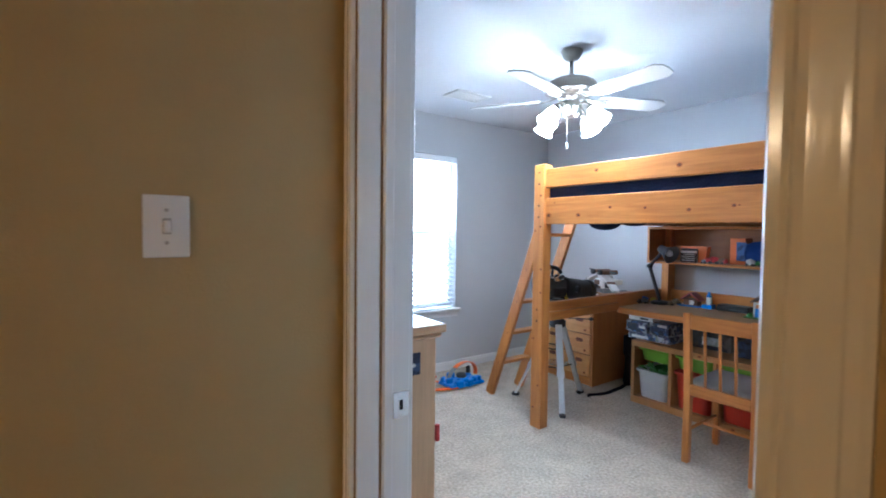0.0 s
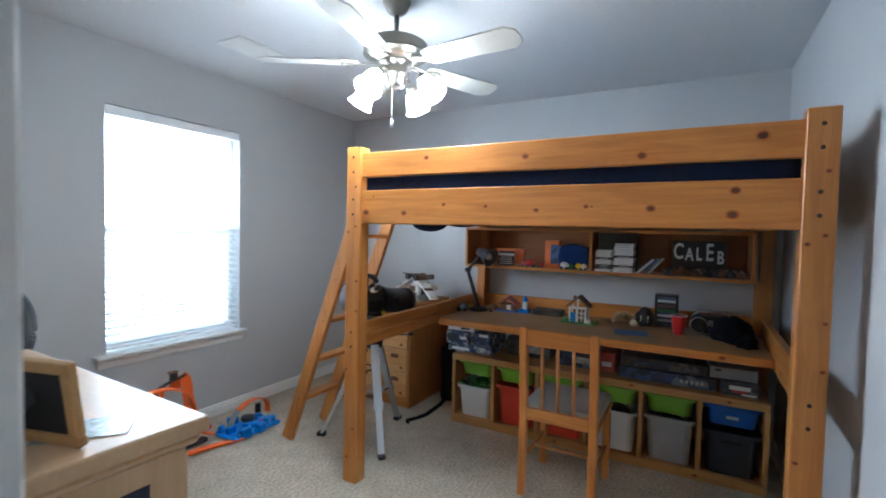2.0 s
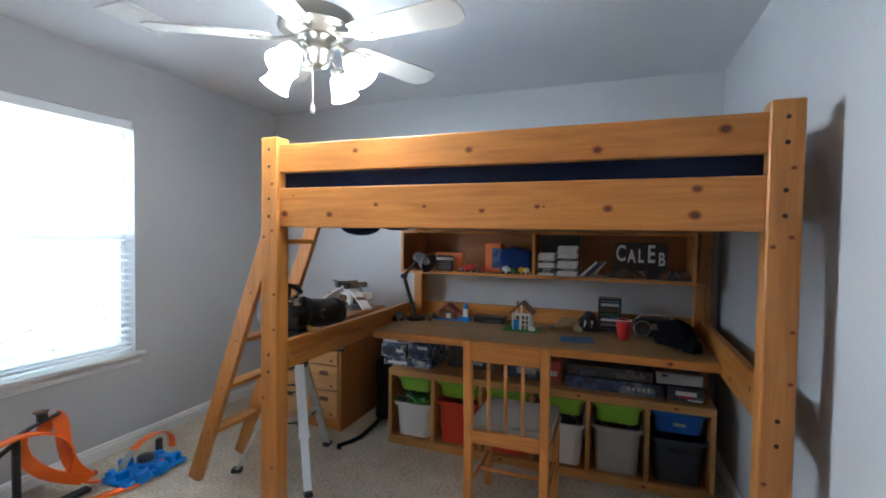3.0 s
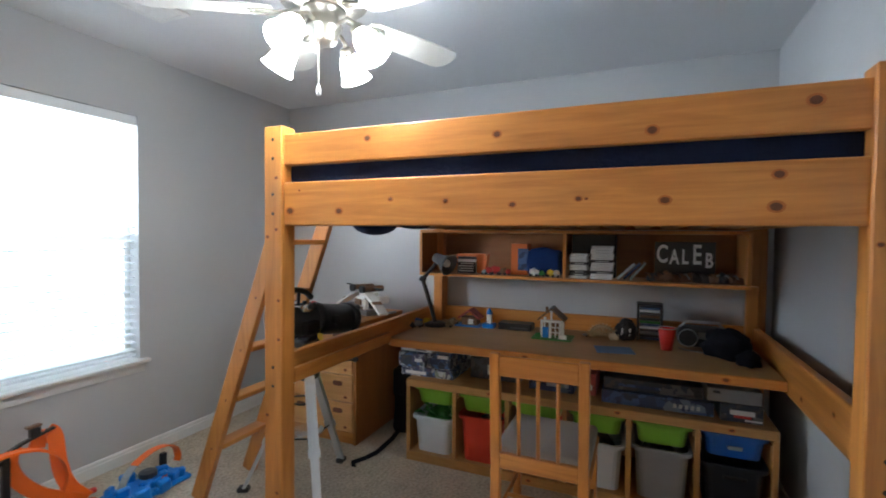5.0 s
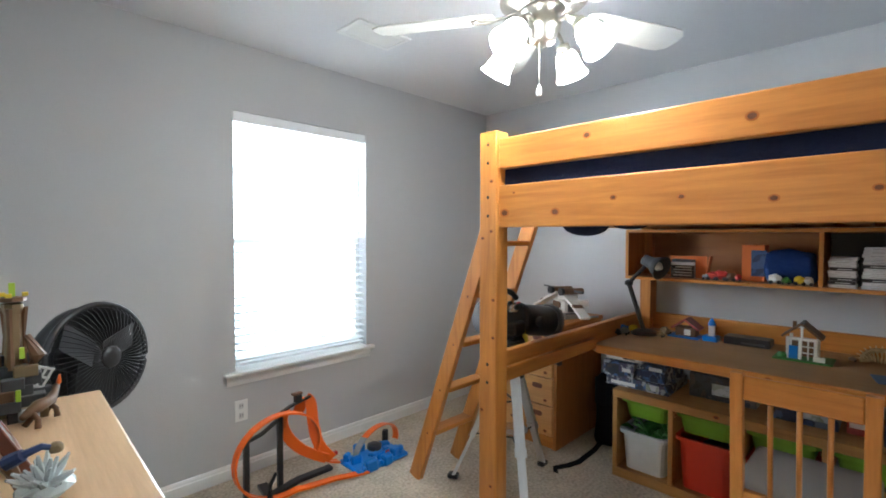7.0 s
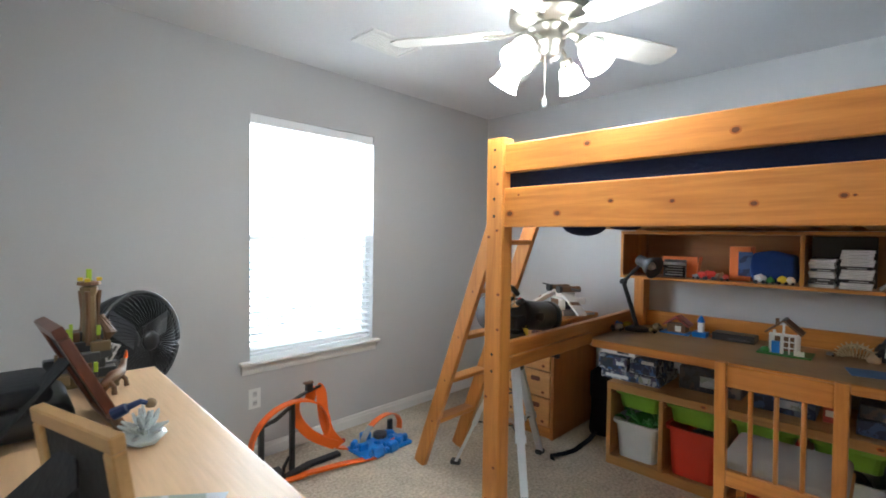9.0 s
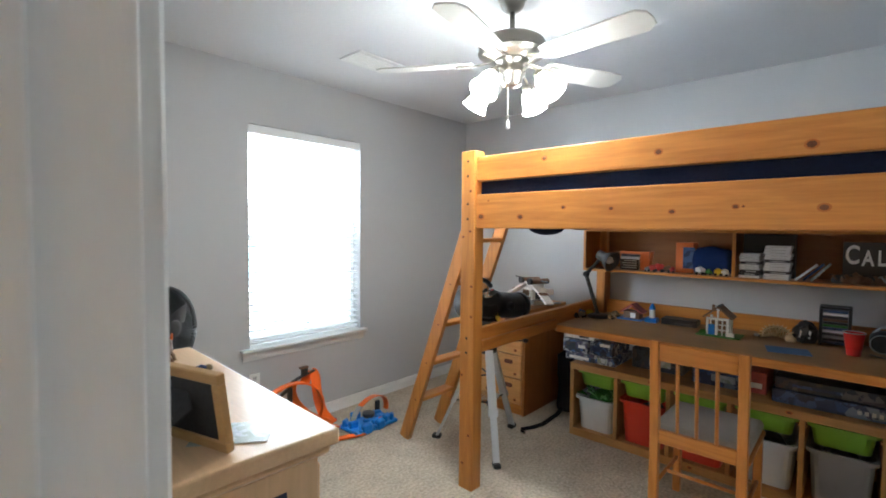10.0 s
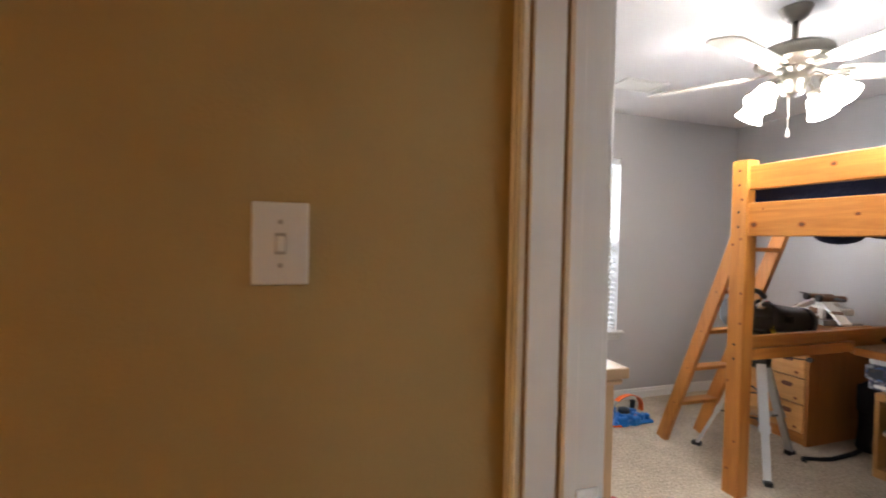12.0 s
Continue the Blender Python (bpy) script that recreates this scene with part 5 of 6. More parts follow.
# ---- toy race track on the carpet ----
trk = thing("toy_race_track", (2.75, 4.66, 0), "orange loop toy race track with a blue base and black tower", "toy track")
TY = 4.66
pts = [(2.925, 4.50, 0.020), (2.86, 4.53, 0.014), (2.74, 4.575, 0.014), (2.60, 4.60, 0.016)]
c, R = Vector((2.475, 0, 0.222)), 0.205
for k in range(26):
    a = radians(-75 - 305 * k / 25)
    pts.append((c.x + R * 1.20 * math.cos(a), 4.605 + 0.085 * k / 25, c.z + R * math.sin(a)))
pts += [(2.72, 4.70, 0.15), (2.79, 4.70, 0.055), (2.86, 4.70, 0.03)]
part("loop_track", strip(pts, 0.040, 0.005, (0, 1, 0)), track_orange, trk, "narrow orange plastic loop")
for s in (-1, 1):
    part("track_lip", strip([(x, y + s * 0.020, z) for x, y, z in pts], 0.004, 0.011, (0, 1, 0)), track_orange, trk)
rp_pts = [(2.650, 4.785, 0.365), (2.662, 4.77, 0.415), (2.684, 4.75, 0.438), (2.700, 4.735, 0.405), (2.702, 4.72, 0.32), (2.710, 4.705, 0.235), (2.738, 4.69, 0.155), (2.795, 4.672, 0.078)]
part("chute", strip(smooth_path(rp_pts), 0.062, 0.010, (0.9, -0.35, 0.2)), track_orange, trk, "wide orange chute")
ch2 = [(2.565, 4.765, 0.392), (2.542, 4.755, 0.385), (2.534, 4.748, 0.335), (2.556, 4.735, 0.265), (2.612, 4.715, 0.190), (2.690, 4.70, 0.130), (2.770, 4.68, 0.085)]
part("chute", strip(smooth_path(ch2), 0.060, 0.009, (0.75, -0.45, 0.45)), track_orange, trk)
for x, y, z1 in ((2.315, 4.70, 0.330), (2.505, 4.72, 0.400)):
    part("tower_post", box((x - 0.014, y - 0.014, 0.0), (x + 0.014, y + 0.014, z1), 0.004), black_plastic, trk, "black plastic tower post")
part("tower_arm", strip([(2.305, 4.70, 0.315), (2.40, 4.71, 0.330), (2.51, 4.72, 0.385)], 0.02, 0.014, (0, 1, 0)), black_plastic, trk)
part("tower_arm", strip([(2.48, 4.72, 0.395), (2.57, 4.735, 0.425), (2.70, 4.745, 0.450)], 0.02, 0.012, (0, 1, 0)), black_plastic, trk)
part("launcher", box((2.605, 4.728, 0.432), (2.645, 4.762, 0.478), 0.005), black_plastic, trk)
part("launcher_tip", box((2.590, 4.730, 0.478), (2.650, 4.760, 0.490), 0.003), toy_brown, trk)
part("foot_beam", strip([(2.29, 4.62, 0.012), (2.42, 4.66, 0.012), (2.60, 4.70, 0.016), (2.80, 4.69, 0.02)], 0.045, 0.020, (0, 1, 0)), black_plastic, trk)
part("foot_beam", strip([(2.36, 4.55, 0.010), (2.42, 4.66, 0.012), (2.44, 4.80, 0.010)], 0.05, 0.018, (1, 0, 0)), black_plastic, trk)
part("lever", tube([(2.40, 4.62, 0.02), (2.41, 4.63, 0.09), (2.445, 4.64, 0.135)], [0.018, 0.011, 0.008], sides=8), black_plastic, trk)
rng = random.Random(21)
part("base_plate", box((2.87, 4.50, 0.002), (3.24, 4.72, 0.028), 0.01), toy_blue, trk, "lumpy blue plastic base")
for k in range(22):
    x, y = rng.uniform(2.88, 3.24), rng.uniform(4.50, 4.73)
    w, d, h = rng.uniform(0.03, 0.075), rng.uniform(0.02, 0.05), rng.uniform(0.03, 0.075)
    part("moulding", box((-w / 2, -d / 2, 0), (w / 2, d / 2, h), 0.008, m=Matrix.Translation((x, y, 0.004)) @ pose(0, 0, 0, rng.uniform(-8, 8), rng.uniform(-8, 8), rng.uniform(-40, 40))), toy_blue, trk)
arc = [(3.140 + 0.205 * math.cos(a), 4.70 + 0.06 * math.cos(a), 0.03 + 0.125 * math.sin(a)) for a in [radians(-15 + 195 * k / 18) for k in range(19)]]
part("arch_track", strip(arc[:14], 0.042, 0.006, (-0.25, 1, 0)), track_orange, trk, "small orange arch")
part("arch_track", strip(arc[13:], 0.042, 0.006, (-0.25, 1, 0)), toy_grey, trk, "grey end of the arch")
part("arch_post", box((3.20, 4.70, 0.0), (3.235, 4.725, 0.11), 0.004), black_plastic, trk)
part("arch_gear", lathe([(0.03, 0.03), (0.045, 0.04), (0.045, 0.065), (0.02, 0.075)], (3.10, 4.67, 0), 12), dark_grey, trk)
for x, y in ((2.87, 4.78), (3.12, 4.56)):
    part("catch", box((x - 0.03, y - 0.012, 0.03), (x + 0.03, y + 0.012, 0.055), 0.005), toy_red, trk)

# ---- things on the desk ----
dk = 0.7668
lamp = thing("desk_lamp", (4.26, 3.39, dk), "black jointed desk lamp with a cone shade", "desk lamp")
part("base", lathe([(0.078, dk), (0.080, dk + 0.012), (0.060, dk + 0.022), (0.02, dk + 0.026)], (4.26, 3.385, 0), 24), black_plastic, lamp, smooth=True)
E1, E2 = Vector((4.255, 3.485, 1.075)), Vector((4.215, 3.345, 1.215))
for s in (-0.009, 0.009):
    part("lower_arm", tube([(4.26 + s, 3.39, dk + 0.02), E1 + Vector((s, 0, 0))], 0.0105, sides=8), black_plastic, lamp)
    part("upper_arm", tube([E1 + Vector((s, 0, 0)), E2 + Vector((s, 0, 0))], 0.0105, sides=8), black_plastic, lamp)
part("elbow", lump(E1 - Vector((0, 0, 0.014)), (0.026, 0.026, 0.024), 1, None, 0.05, cuts=2), black_plastic, lamp)
part("spring", tube([Vector((4.262, 3.40, dk + 0.06)), Vector((4.258, 3.43, dk + 0.17))], 0.008, sides=8), dark_grey, lamp)
q = Vector((-0.25, -0.85, -0.35)).normalized().to_track_quat("Z", "Y").to_matrix().to_4x4()
part("shade", lathe([(0.026, -0.045), (0.036, -0.038), (0.040, 0.02), (0.054, 0.045), (0.080, 0.100), (0.076, 0.100), (0.048, 0.047), (0.026, 0.02)], E2, 22, m=q @ Matrix.Scale(0.92, 4)), smoke_grey, lamp, smooth=True)
part("bulb", lathe([(0.012, 0.02), (0.024, 0.045), (0.026, 0.068), (0.012, 0.088)], E2, 16, m=q), toy_white, lamp, smooth=True)

house = thing("toy_house", (4.22, 2.62, dk), "white toy brick house with a dark red roof", "toy house")
part("baseplate", box((4.13, 2.50, dk + 0.0005), (4.30, 2.735, dk + 0.010), 0.001), toy_green, house, "green studded baseplate")
hb = dk + 0.010
for x, y in ((4.165, 2.567), (4.165, 2.627), (4.165, 2.677), (4.275, 2.567), (4.275, 2.677)):
    part("column", box((x - 0.007, y - 0.007, hb), (x + 0.007, y + 0.007, hb + 0.120), 0.001), toy_white, house)
part("wall", box((4.266, 2.576, hb), (4.284, 2.668, hb + 0.10), 0.001), toy_white, house)
part("beam", box((4.159, 2.560, hb + 0.104), (4.172, 2.684, hb + 0.120), 0.001), toy_white, house)
part("inside", box((4.24, 2.575, hb + 0.001), (4.26, 2.67, hb + 0.09), 0.001), toy_brown, house)
part("door", box((4.157, 2.636, hb), (4.167, 2.672, hb + 0.072), 0.001), toy_blue, house, "blue toy door")
for z in (0.035, 0.070):
    part("window_bar", box((4.160, 2.574, hb + z), (4.168, 2.620, hb + z + 0.006), 0.001), toy_white, house)
part("window_bar", box((4.160, 2.593, hb), (4.168, 2.599, hb + 0.104), 0.001), toy_white, house)
part("gable_post", box((4.160, 2.616, hb + 0.120), (4.170, 2.626, hb + 0.180), 0.001), toy_white, house)
part("fence", box((4.150, 2.530, hb), (4.158, 2.575, hb + 0.028), 0.001), toy_white, house)
part("shrub", lump((4.15, 2.70, hb), (0.014, 0.02, 0.022), 77, None, 0.4, cuts=2), toy_green, house)
for s in (-1, 1):
    part("roof", strip([(4.22, 2.622 + s * 0.001, hb + 0.196), (4.22, 2.622 + s * 0.080, hb + 0.118)], 0.13, 0.010, (1, 0, 0)), toy_brown, house, "dark red stepped roof")
part("chimney", box((4.22, 2.650, hb + 0.155), (4.236, 2.666, hb + 0.200), 0.001), toy_brown, house)
part("ridge", box((4.156, 2.614, hb + 0.192), (4.284, 2.630, hb + 0.204), 0.002), dark_grey, house)

house.scale = (0.95, 0.98, 0.87)

barn = thing("toy_barn", (4.35, 3.19, dk), "small red-roofed toy brick hut on the desk", "toy house")
part("baseplate", box((4.30, 3.10, dk + 0.0005), (4.42, 3.27, dk + 0.008), 0.001), toy_blue, barn)
part("walls", box((4.33, 3.125, dk + 0.008), (4.41, 3.235, dk + 0.06), 0.002), toy_brown, barn)
part("window", box((4.326, 3.15, dk + 0.015), (4.331, 3.185, dk + 0.05), 0.001), toy_white, barn)
for s in (-1, 1):
    part("roof", strip([(4.37, 3.18, dk + 0.108), (4.37, 3.18 + s * 0.075, dk + 0.052)], 0.11, 0.010, (1, 0, 0)), print_red, barn)
well = thing("toy_tower", (4.345, 3.05, dk), "blue and white toy brick tower on the desk", "toy")
part("base", box((4.31, 3.01, dk + 0.0005), (4.38, 3.085, dk + 0.03), 0.002), toy_blue, well)
part("column", box((4.33, 3.03, dk + 0.03), (4.36, 3.06, dk + 0.09), 0.002), toy_white, well)
part("cap", lathe([(0.022, dk + 0.09), (0.018, dk + 0.105), (0.006, dk + 0.13)], (4.345, 3.045, 0), 8), toy_blue, well)
remote = thing("black_recorder", (4.38, 2.87, dk), "flat black electronic device lying on the desk", "device")
part("body", box((4.32, 2.765, dk + 0.0005), (4.43, 2.985, dk + 0.045), 0.008, seg=2), black_plastic, remote)
part("panel", box((4.3185, 2.79, dk + 0.012), (4.3205, 2.90, dk + 0.022)), dark_grey, remote)

skull = thing("dinosaur_skeleton", (4.34, 2.34, dk), "ivory toy dinosaur rib cage with curved bones", "toy skeleton")
spine = [(4.335 - 0.02 * math.sin(a), 2.350 + 0.070 * math.cos(a), dk + 0.012 + 0.062 * math.sin(a)) for a in [radians(-5 + 165 * k / 12) for k in range(13)]]
part("spine", tube(spine, [0.006 + 0.005 * math.sin(math.pi * k / 12) for k in range(13)], sides=7), skull_bone, skull, smooth=True)
for k in range(1, 13):
    x, y, z = spine[k]
    dy, dzz = y - 2.350, z - dk - 0.012
    part("vertebra", tube([(x, y, z), (x - 0.004, y + dy * 0.34, z + dzz * 0.36)], [0.006, 0.0015], sides=5), skull_bone, skull)
    if k < 11:
        for s in (-1, 1):
            part("rib", tube([(x, y, z), (x + s * 0.030, y - dy * 0.12, z - dzz * 0.18), (x + s * 0.034, y - dy * 0.25, max(dk + 0.004, z - dzz * 0.62)), (x + s * 0.016, y - dy * 0.35, max(dk + 0.003, z - dzz * 0.9))], [0.005, 0.0045, 0.004, 0.002], sides=5), skull_bone, skull, smooth=True)
part("skull", lump((4.30, 2.285, dk + 0.002), (0.022, 0.030, 0.030), 9, None, 0.3, cuts=2), skull_bone, skull, smooth=True)
pair = thing("toy_truck", (4.355, 2.225, dk), "black toy vehicle with white stripes on the desk", "toy vehicle")
part("body", lump((4.36, 2.225, dk + 0.003), (0.06, 0.060, 0.075), 14, None, 0.2), black_plastic, pair)
for y in (2.205, 2.245):
    part("stripe", tube([(4.302, y, dk + 0.035), (4.312, y - 0.004, dk + 0.075)], 0.006, sides=6), toy_white, pair, "white stripe")
    part("wheel", lathe([(0.022, -0.01), (0.025, 0), (0.022, 0.01)], (4.31, y + 0.028, dk + 0.026), 14, m=pose(0, 0, 0, 90, 0, 0)), black_matte, pair)
bm = box((-0.075, -0.095, 0), (0.075, 0.095, 0.003), m=Matrix.Translation((4.05, 2.275, dk + 0.0006)) @ pose(0, 0, 0, 0, 0, 12))
single("blue_booklet", bm, paper_blue, "blue printed booklet lying near the desk edge", "booklet")
rack = thing("disc_rack", (4.40, 2.10, dk), "black tower of disc cases standing on the desk", "disc rack")
part("shell", box((4.36, 2.030, dk + 0.0005), (4.475, 2.045, dk + 0.205), 0.002), black_plastic, rack)
part("shell", box((4.36, 2.155, dk + 0.0005), (4.475, 2.170, dk + 0.205), 0.002), black_plastic, rack)
part("shell_top", box((4.36, 2.030, dk + 0.2055), (4.475, 2.170, dk + 0.217), 0.002), black_plastic, rack)
cols = [print_navy, black_plastic, toy_grey, print_dark, paper_white, print_navy, toy_green, black_plastic, toy_brown, print_dark, paper_white, print_navy]
for k in range(12):
    part("disc_case", box((4.357, 2.047, dk + 0.010 + 0.0160 * k), (4.47, 2.153, dk + 0.0215 + 0.0160 * k), 0.001), cols[k], rack)
cup = thing("party_cup", (4.185, 2.02, dk), "red plastic cup with a white rim", "cup")
part("wall", lathe([(0.029, dk + 0.0005), (0.033, dk + 0.035), (0.035, dk + 0.037), (0.040, dk + 0.085), (0.045, dk + 0.118), (0.042, dk + 0.118), (0.037, dk + 0.085), (0.028, dk + 0.004)], (4.185, 2.02, 0), 26), cup_red, cup, smooth=True)
part("rim", tube([(4.185 + 0.045 * math.cos(a), 2.02 + 0.045 * math.sin(a), dk + 0.1185) for a in [2 * math.pi * k / 26 for k in range(26)]], 0.0026, sides=6, closed=True), paper_white, cup, "white rolled rim", smooth=True)
boom = thing("boombox", (4.35, 1.84, dk), "grey and black portable stereo on the desk", "stereo")
part("body", box((4.28, 1.715, dk + 0.0005), (4.43, 1.965, dk + 0.115), 0.045, seg=4), black_plastic, boom, smooth=True)
for y in (1.765, 1.915):
    sp = part("speaker", lathe([(0.046, 0.0), (0.050, 0.012), (0.042, 0.016), (0.010, 0.004)], (4.285, y, dk + 0.058), 22, m=pose(0, 0, 0, 0, -90, 0)), black_plastic, boom, smooth=True)
    part("speaker_ring", tube([(4.270, y + 0.047 * math.cos(a), dk + 0.058 + 0.047 * math.sin(a)) for a in [2 * math.pi * k / 24 for k in range(24)]], 0.003, sides=6, closed=True), aluminium, sp, smooth=True)
part("handle", tube([(4.35, 1.73, dk + 0.10), (4.35, 1.76, dk + 0.135), (4.35, 1.92, dk + 0.135), (4.35, 1.95, dk + 0.10)], 0.008, sides=8), aluminium, boom, smooth=True)
part("display", box((4.276, 1.815, dk + 0.055), (4.281, 1.865, dk + 0.09), 0.001), screw_grey, boom)
part("cable", tube([(4.25, 1.96, dk + 0.004), (4.21, 1.93, dk + 0.004), (4.18, 1.86, dk + 0.004), (4.20, 1.80, dk + 0.004)], 0.003, sides=6), toy_grey, boom)
for k, (at, size) in enumerate((((4.16, 1.75, dk + 0.001), (0.13, 0.10, 0.085)), ((4.02, 1.685, dk + 0.001), (0.09, 0.050, 0.040)), ((4.20, 1.69, dk + 0.001), (0.07, 0.05, 0.07)))):
    single("garment", lump(at, size, 31 + k, None, 0.4), black_cloth, "crumpled black garment on the desk corner", "clothes", "clothes on the desk", smooth=True)
small = [(4.30, 3.47, toy_yellow, 0.02), (4.20, 3.50, toy_blue, 0.028), (4.16, 3.47, toy_grey, 0.022), (4.12, 3.50, black_plastic, 0.02), (4.33, 3.29, toy_tan, 0.024), (4.24, 3.29, toy_tan, 0.018), (4.37, 2.985, track_orange, 0.012), (4.34, 2.45, toy_grey, 0.012)]
for k, (x, y, mt, r) in enumerate(small):
    toy = thing("small_toy", (x, y, dk), "tiny toy car parked on the desk", "toy", "small toys on the desk")
    part("body", lump((x, y, dk + r * 0.35), (r * 1.5, r * 1.2, r), 40 + k, None, 0.4, cuts=2), mt, toy)
    for sx in (-1, 1):
        part("wheel", lathe([(r * 0.4, -0.004), (r * 0.4, 0.004)], (x + sx * r * 0.8, y - r, dk + r * 0.41), 10, m=pose(0, 0, 0, 90, 0, 0)), black_matte, toy)

# spaceship toy on the chest
ship = thing("toy_spaceship", (4.27, 4.00, KZ), "white and dark red toy brick spaceship on the chest", "toy spaceship")
SM = Matrix.Translation((4.27, 4.00, KZ + 0.001)) @ pose(0, 0, 0, 0, 0, -28) @ Matrix.Diagonal((1.45, 1.60, 1.36, 1))


def ship_part(name, bm, material, label=""):
    bmesh.ops.transform(bm, matrix=SM, verts=bm.verts)
    return part(name, bm, material, ship, label)


ship_part("belly", box((-0.045, -0.05, 0.0), (0.045, 0.05, 0.030), 0.005), toy_grey)
ship_part("hull", box((-0.055, -0.045, 0.0305), (0.055, 0.045, 0.095), 0.010), toy_white)
ship_part("hull_plate", box((-0.062, -0.030, 0.055), (-0.0552, 0.030, 0.088), 0.003), toy_brown, "dark red panel")
ship_part("cockpit", box((-0.085, -0.026, 0.030), (-0.0625, 0.026, 0.060), 0.006), dark_grey)
ship_part("roof", box((-0.040, -0.025, 0.0955), (0.045, 0.025, 0.118), 0.005), toy_white)
for s in (-1, 1):
    ship_part("side_door", box((-0.030, s * 0.0475 - 0.002, 0.036), (0.030, s * 0.0475 + 0.002, 0.080), 0.001), dark_grey)
    ship_part("wing", strip([(-0.03, s * 0.020, 0.128), (-0.035, s * 0.10, 0.090), (-0.045, s * 0.195, 0.035)], 0.045, 0.012, (1, 0, 0)), toy_white)
    ship_part("wing_stripe", strip([(-0.036, s * 0.120, 0.0845), (-0.038, s * 0.140, 0.0730)], 0.047, 0.006, (1, 0, 0)), toy_brown)
    ship_part("wing_gun", tube([(-0.060, s * 0.175, 0.036), (0.035, s * 0.175, 0.036)], 0.006, sides=6), toy_grey)
    ship_part("engine", tube([(-0.055, s * 0.042, 0.140), (0.050, s * 0.042, 0.140)], 0.016, sides=12), toy_brown, "dark red engine pod")
    ship_part("engine_mouth", tube([(-0.070, s * 0.042, 0.140), (-0.0552, s * 0.042, 0.140)], 0.019, sides=12), black_plastic)
ship_part("spar", tube([(0, -0.115, 0.142), (0, 0.115, 0.142)], 0.007, sides=8), dark_grey)
for k in range(5):
    ship_part("hull_stud", box((-0.0600, -0.040 + 0.018 * k, 0.034), (-0.0553, -0.030 + 0.018 * k, 0.050), 0.001), (toy_brown, dark_grey, toy_white)[k % 3])
ship_part("nose_gun", tube([(-0.02, -0.02, 0.146), (-0.03, 0.15, 0.150)], 0.004, sides=6), black_plastic)
ship_part("turret", lathe([(0.018, 0.12), (0.022, 0.135), (0.014, 0.158), (0.004, 0.162)], (0.0, 0.0, 0.0), 10), toy_brown)
ship_part("tail", box((0.055, -0.012, 0.05), (0.115, 0.012, 0.085), 0.004), toy_white)
for k, (x, y, mt, h) in enumerate(((4.10, 4.20, toy_red, 0.075), (4.14, 4.26, toy_white, 0.06), (4.08, 4.31, toy_brown, 0.05), (4.06, 4.02, toy_yellow, 0.035), (4.04, 3.93, toy_white, 0.03))):
    f2 = thing("toy_minifigure", (x, y, KZ), "little toy brick model on the chest", "toy", "small toys on the chest")
    part("base", box((x - 0.014, y - 0.012, KZ + 0.0005), (x + 0.014, y + 0.012, KZ + h * 0.5), 0.002), mt, f2)
    part("top", lathe([(0.009, KZ + h * 0.5), (0.011, KZ + h * 0.75), (0.006, KZ + h)], (x, y, 0), 10), toy_grey if k % 2 else toy_tan, f2)

# ---- things in the shelf ----
sz = 1.1245


def letter(ch, y, z, size, parent):
    cu = bpy.data.curves.new("letter", "FONT")
    cu.body, cu.size, cu.extrude, cu.align_x, cu.offset = ch, size, 0.0015, "CENTER", 0.0022
    tmp = bpy.data.objects.new("letter", cu)
    scene.collection.objects.link(tmp)
    dg = bpy.context.evaluated_depsgraph_get()
    me = bpy.data.meshes.new_from_object(tmp.evaluated_get(dg))
    bpy.data.objects.remove(tmp)
    me.materials.clear()
    me.materials.append(paper_white)
    ob = new("letter", me)
    ob.parent = parent
    o = ORIGIN[parent.name]
    ob.matrix_basis = Matrix.Translation(Vector((4.3765, y, z)) - o) @ pose(0, 0, 0, 90, 0, -90) @ Matrix.Diagonal((0.82, 1.35, 1, 1))
    return ob


sign = thing("letter_sign", (4.38, 1.93, sz), "black card with white cut-out letters", "sign")
part("card", box((4.379, 1.775, sz + 0.001), (4.386, 2.085, sz + 0.225), 0.001), black_plastic, sign)
for ch, y, z, s in zip("CALEB", (2.045, 1.982, 1.928, 1.868, 1.808), (1.232, 1.224, 1.226, 1.226, 1.208), (0.105, 0.085, 0.085, 0.115, 0.085)):
    letter(ch, y, z, s, sign)
orange = thing("orange_folder", (4.36, 3.16, sz), "orange folder holding small framed cards on the shelf", "folder")
part("folder", box((4.33, 3.07, sz + 0.001), (4.337, 3.27, sz + 0.130)), paper_orange, orange)
part("flap", strip([(4.337, 3.07, sz + 0.02), (4.337, 3.05, sz + 0.13)], 0.05, 0.004, (1, 0, 0)), paper_orange, orange)
cards = thing("small_cards", (4.30, 3.18, sz), "black and white printed cards leaning on the shelf", "cards")
for k in range(3):
    part("card", box((4.295 + 0.008 * k, 3.125, sz + 0.001), (4.301 + 0.008 * k, 3.255, sz + 0.075 + 0.018 * k), 0.001), print_dark if k % 2 == 0 else paper_white, cards)
for k in range(4):
    part("print_line", box((4.2935, 3.14, sz + 0.014 + 0.016 * k), (4.2948, 3.24 - 0.012 * (k % 2), sz + 0.020 + 0.016 * k)), paper_white, cards)
obx = thing("orange_box", (4.38, 2.86, sz), "orange cardboard box standing on the shelf", "box")
part("carton", box((4.33, 2.80, sz + 0.001), (4.45, 2.905, sz + 0.200), 0.002), paper_orange, obx)
part("label_panel", box((4.327, 2.79, sz + 0.03), (4.3295, 2.86, sz + 0.17)), print_navy, obx)
bm = box((4.30, 2.585, sz + 0.001), (4.42, 2.80, sz + 0.165), 0.03, seg=3)
bmesh.ops.subdivide_edges(bm, edges=[e for e in bm.edges if e.calc_length() > 0.06], cuts=4, use_grid_fill=True)
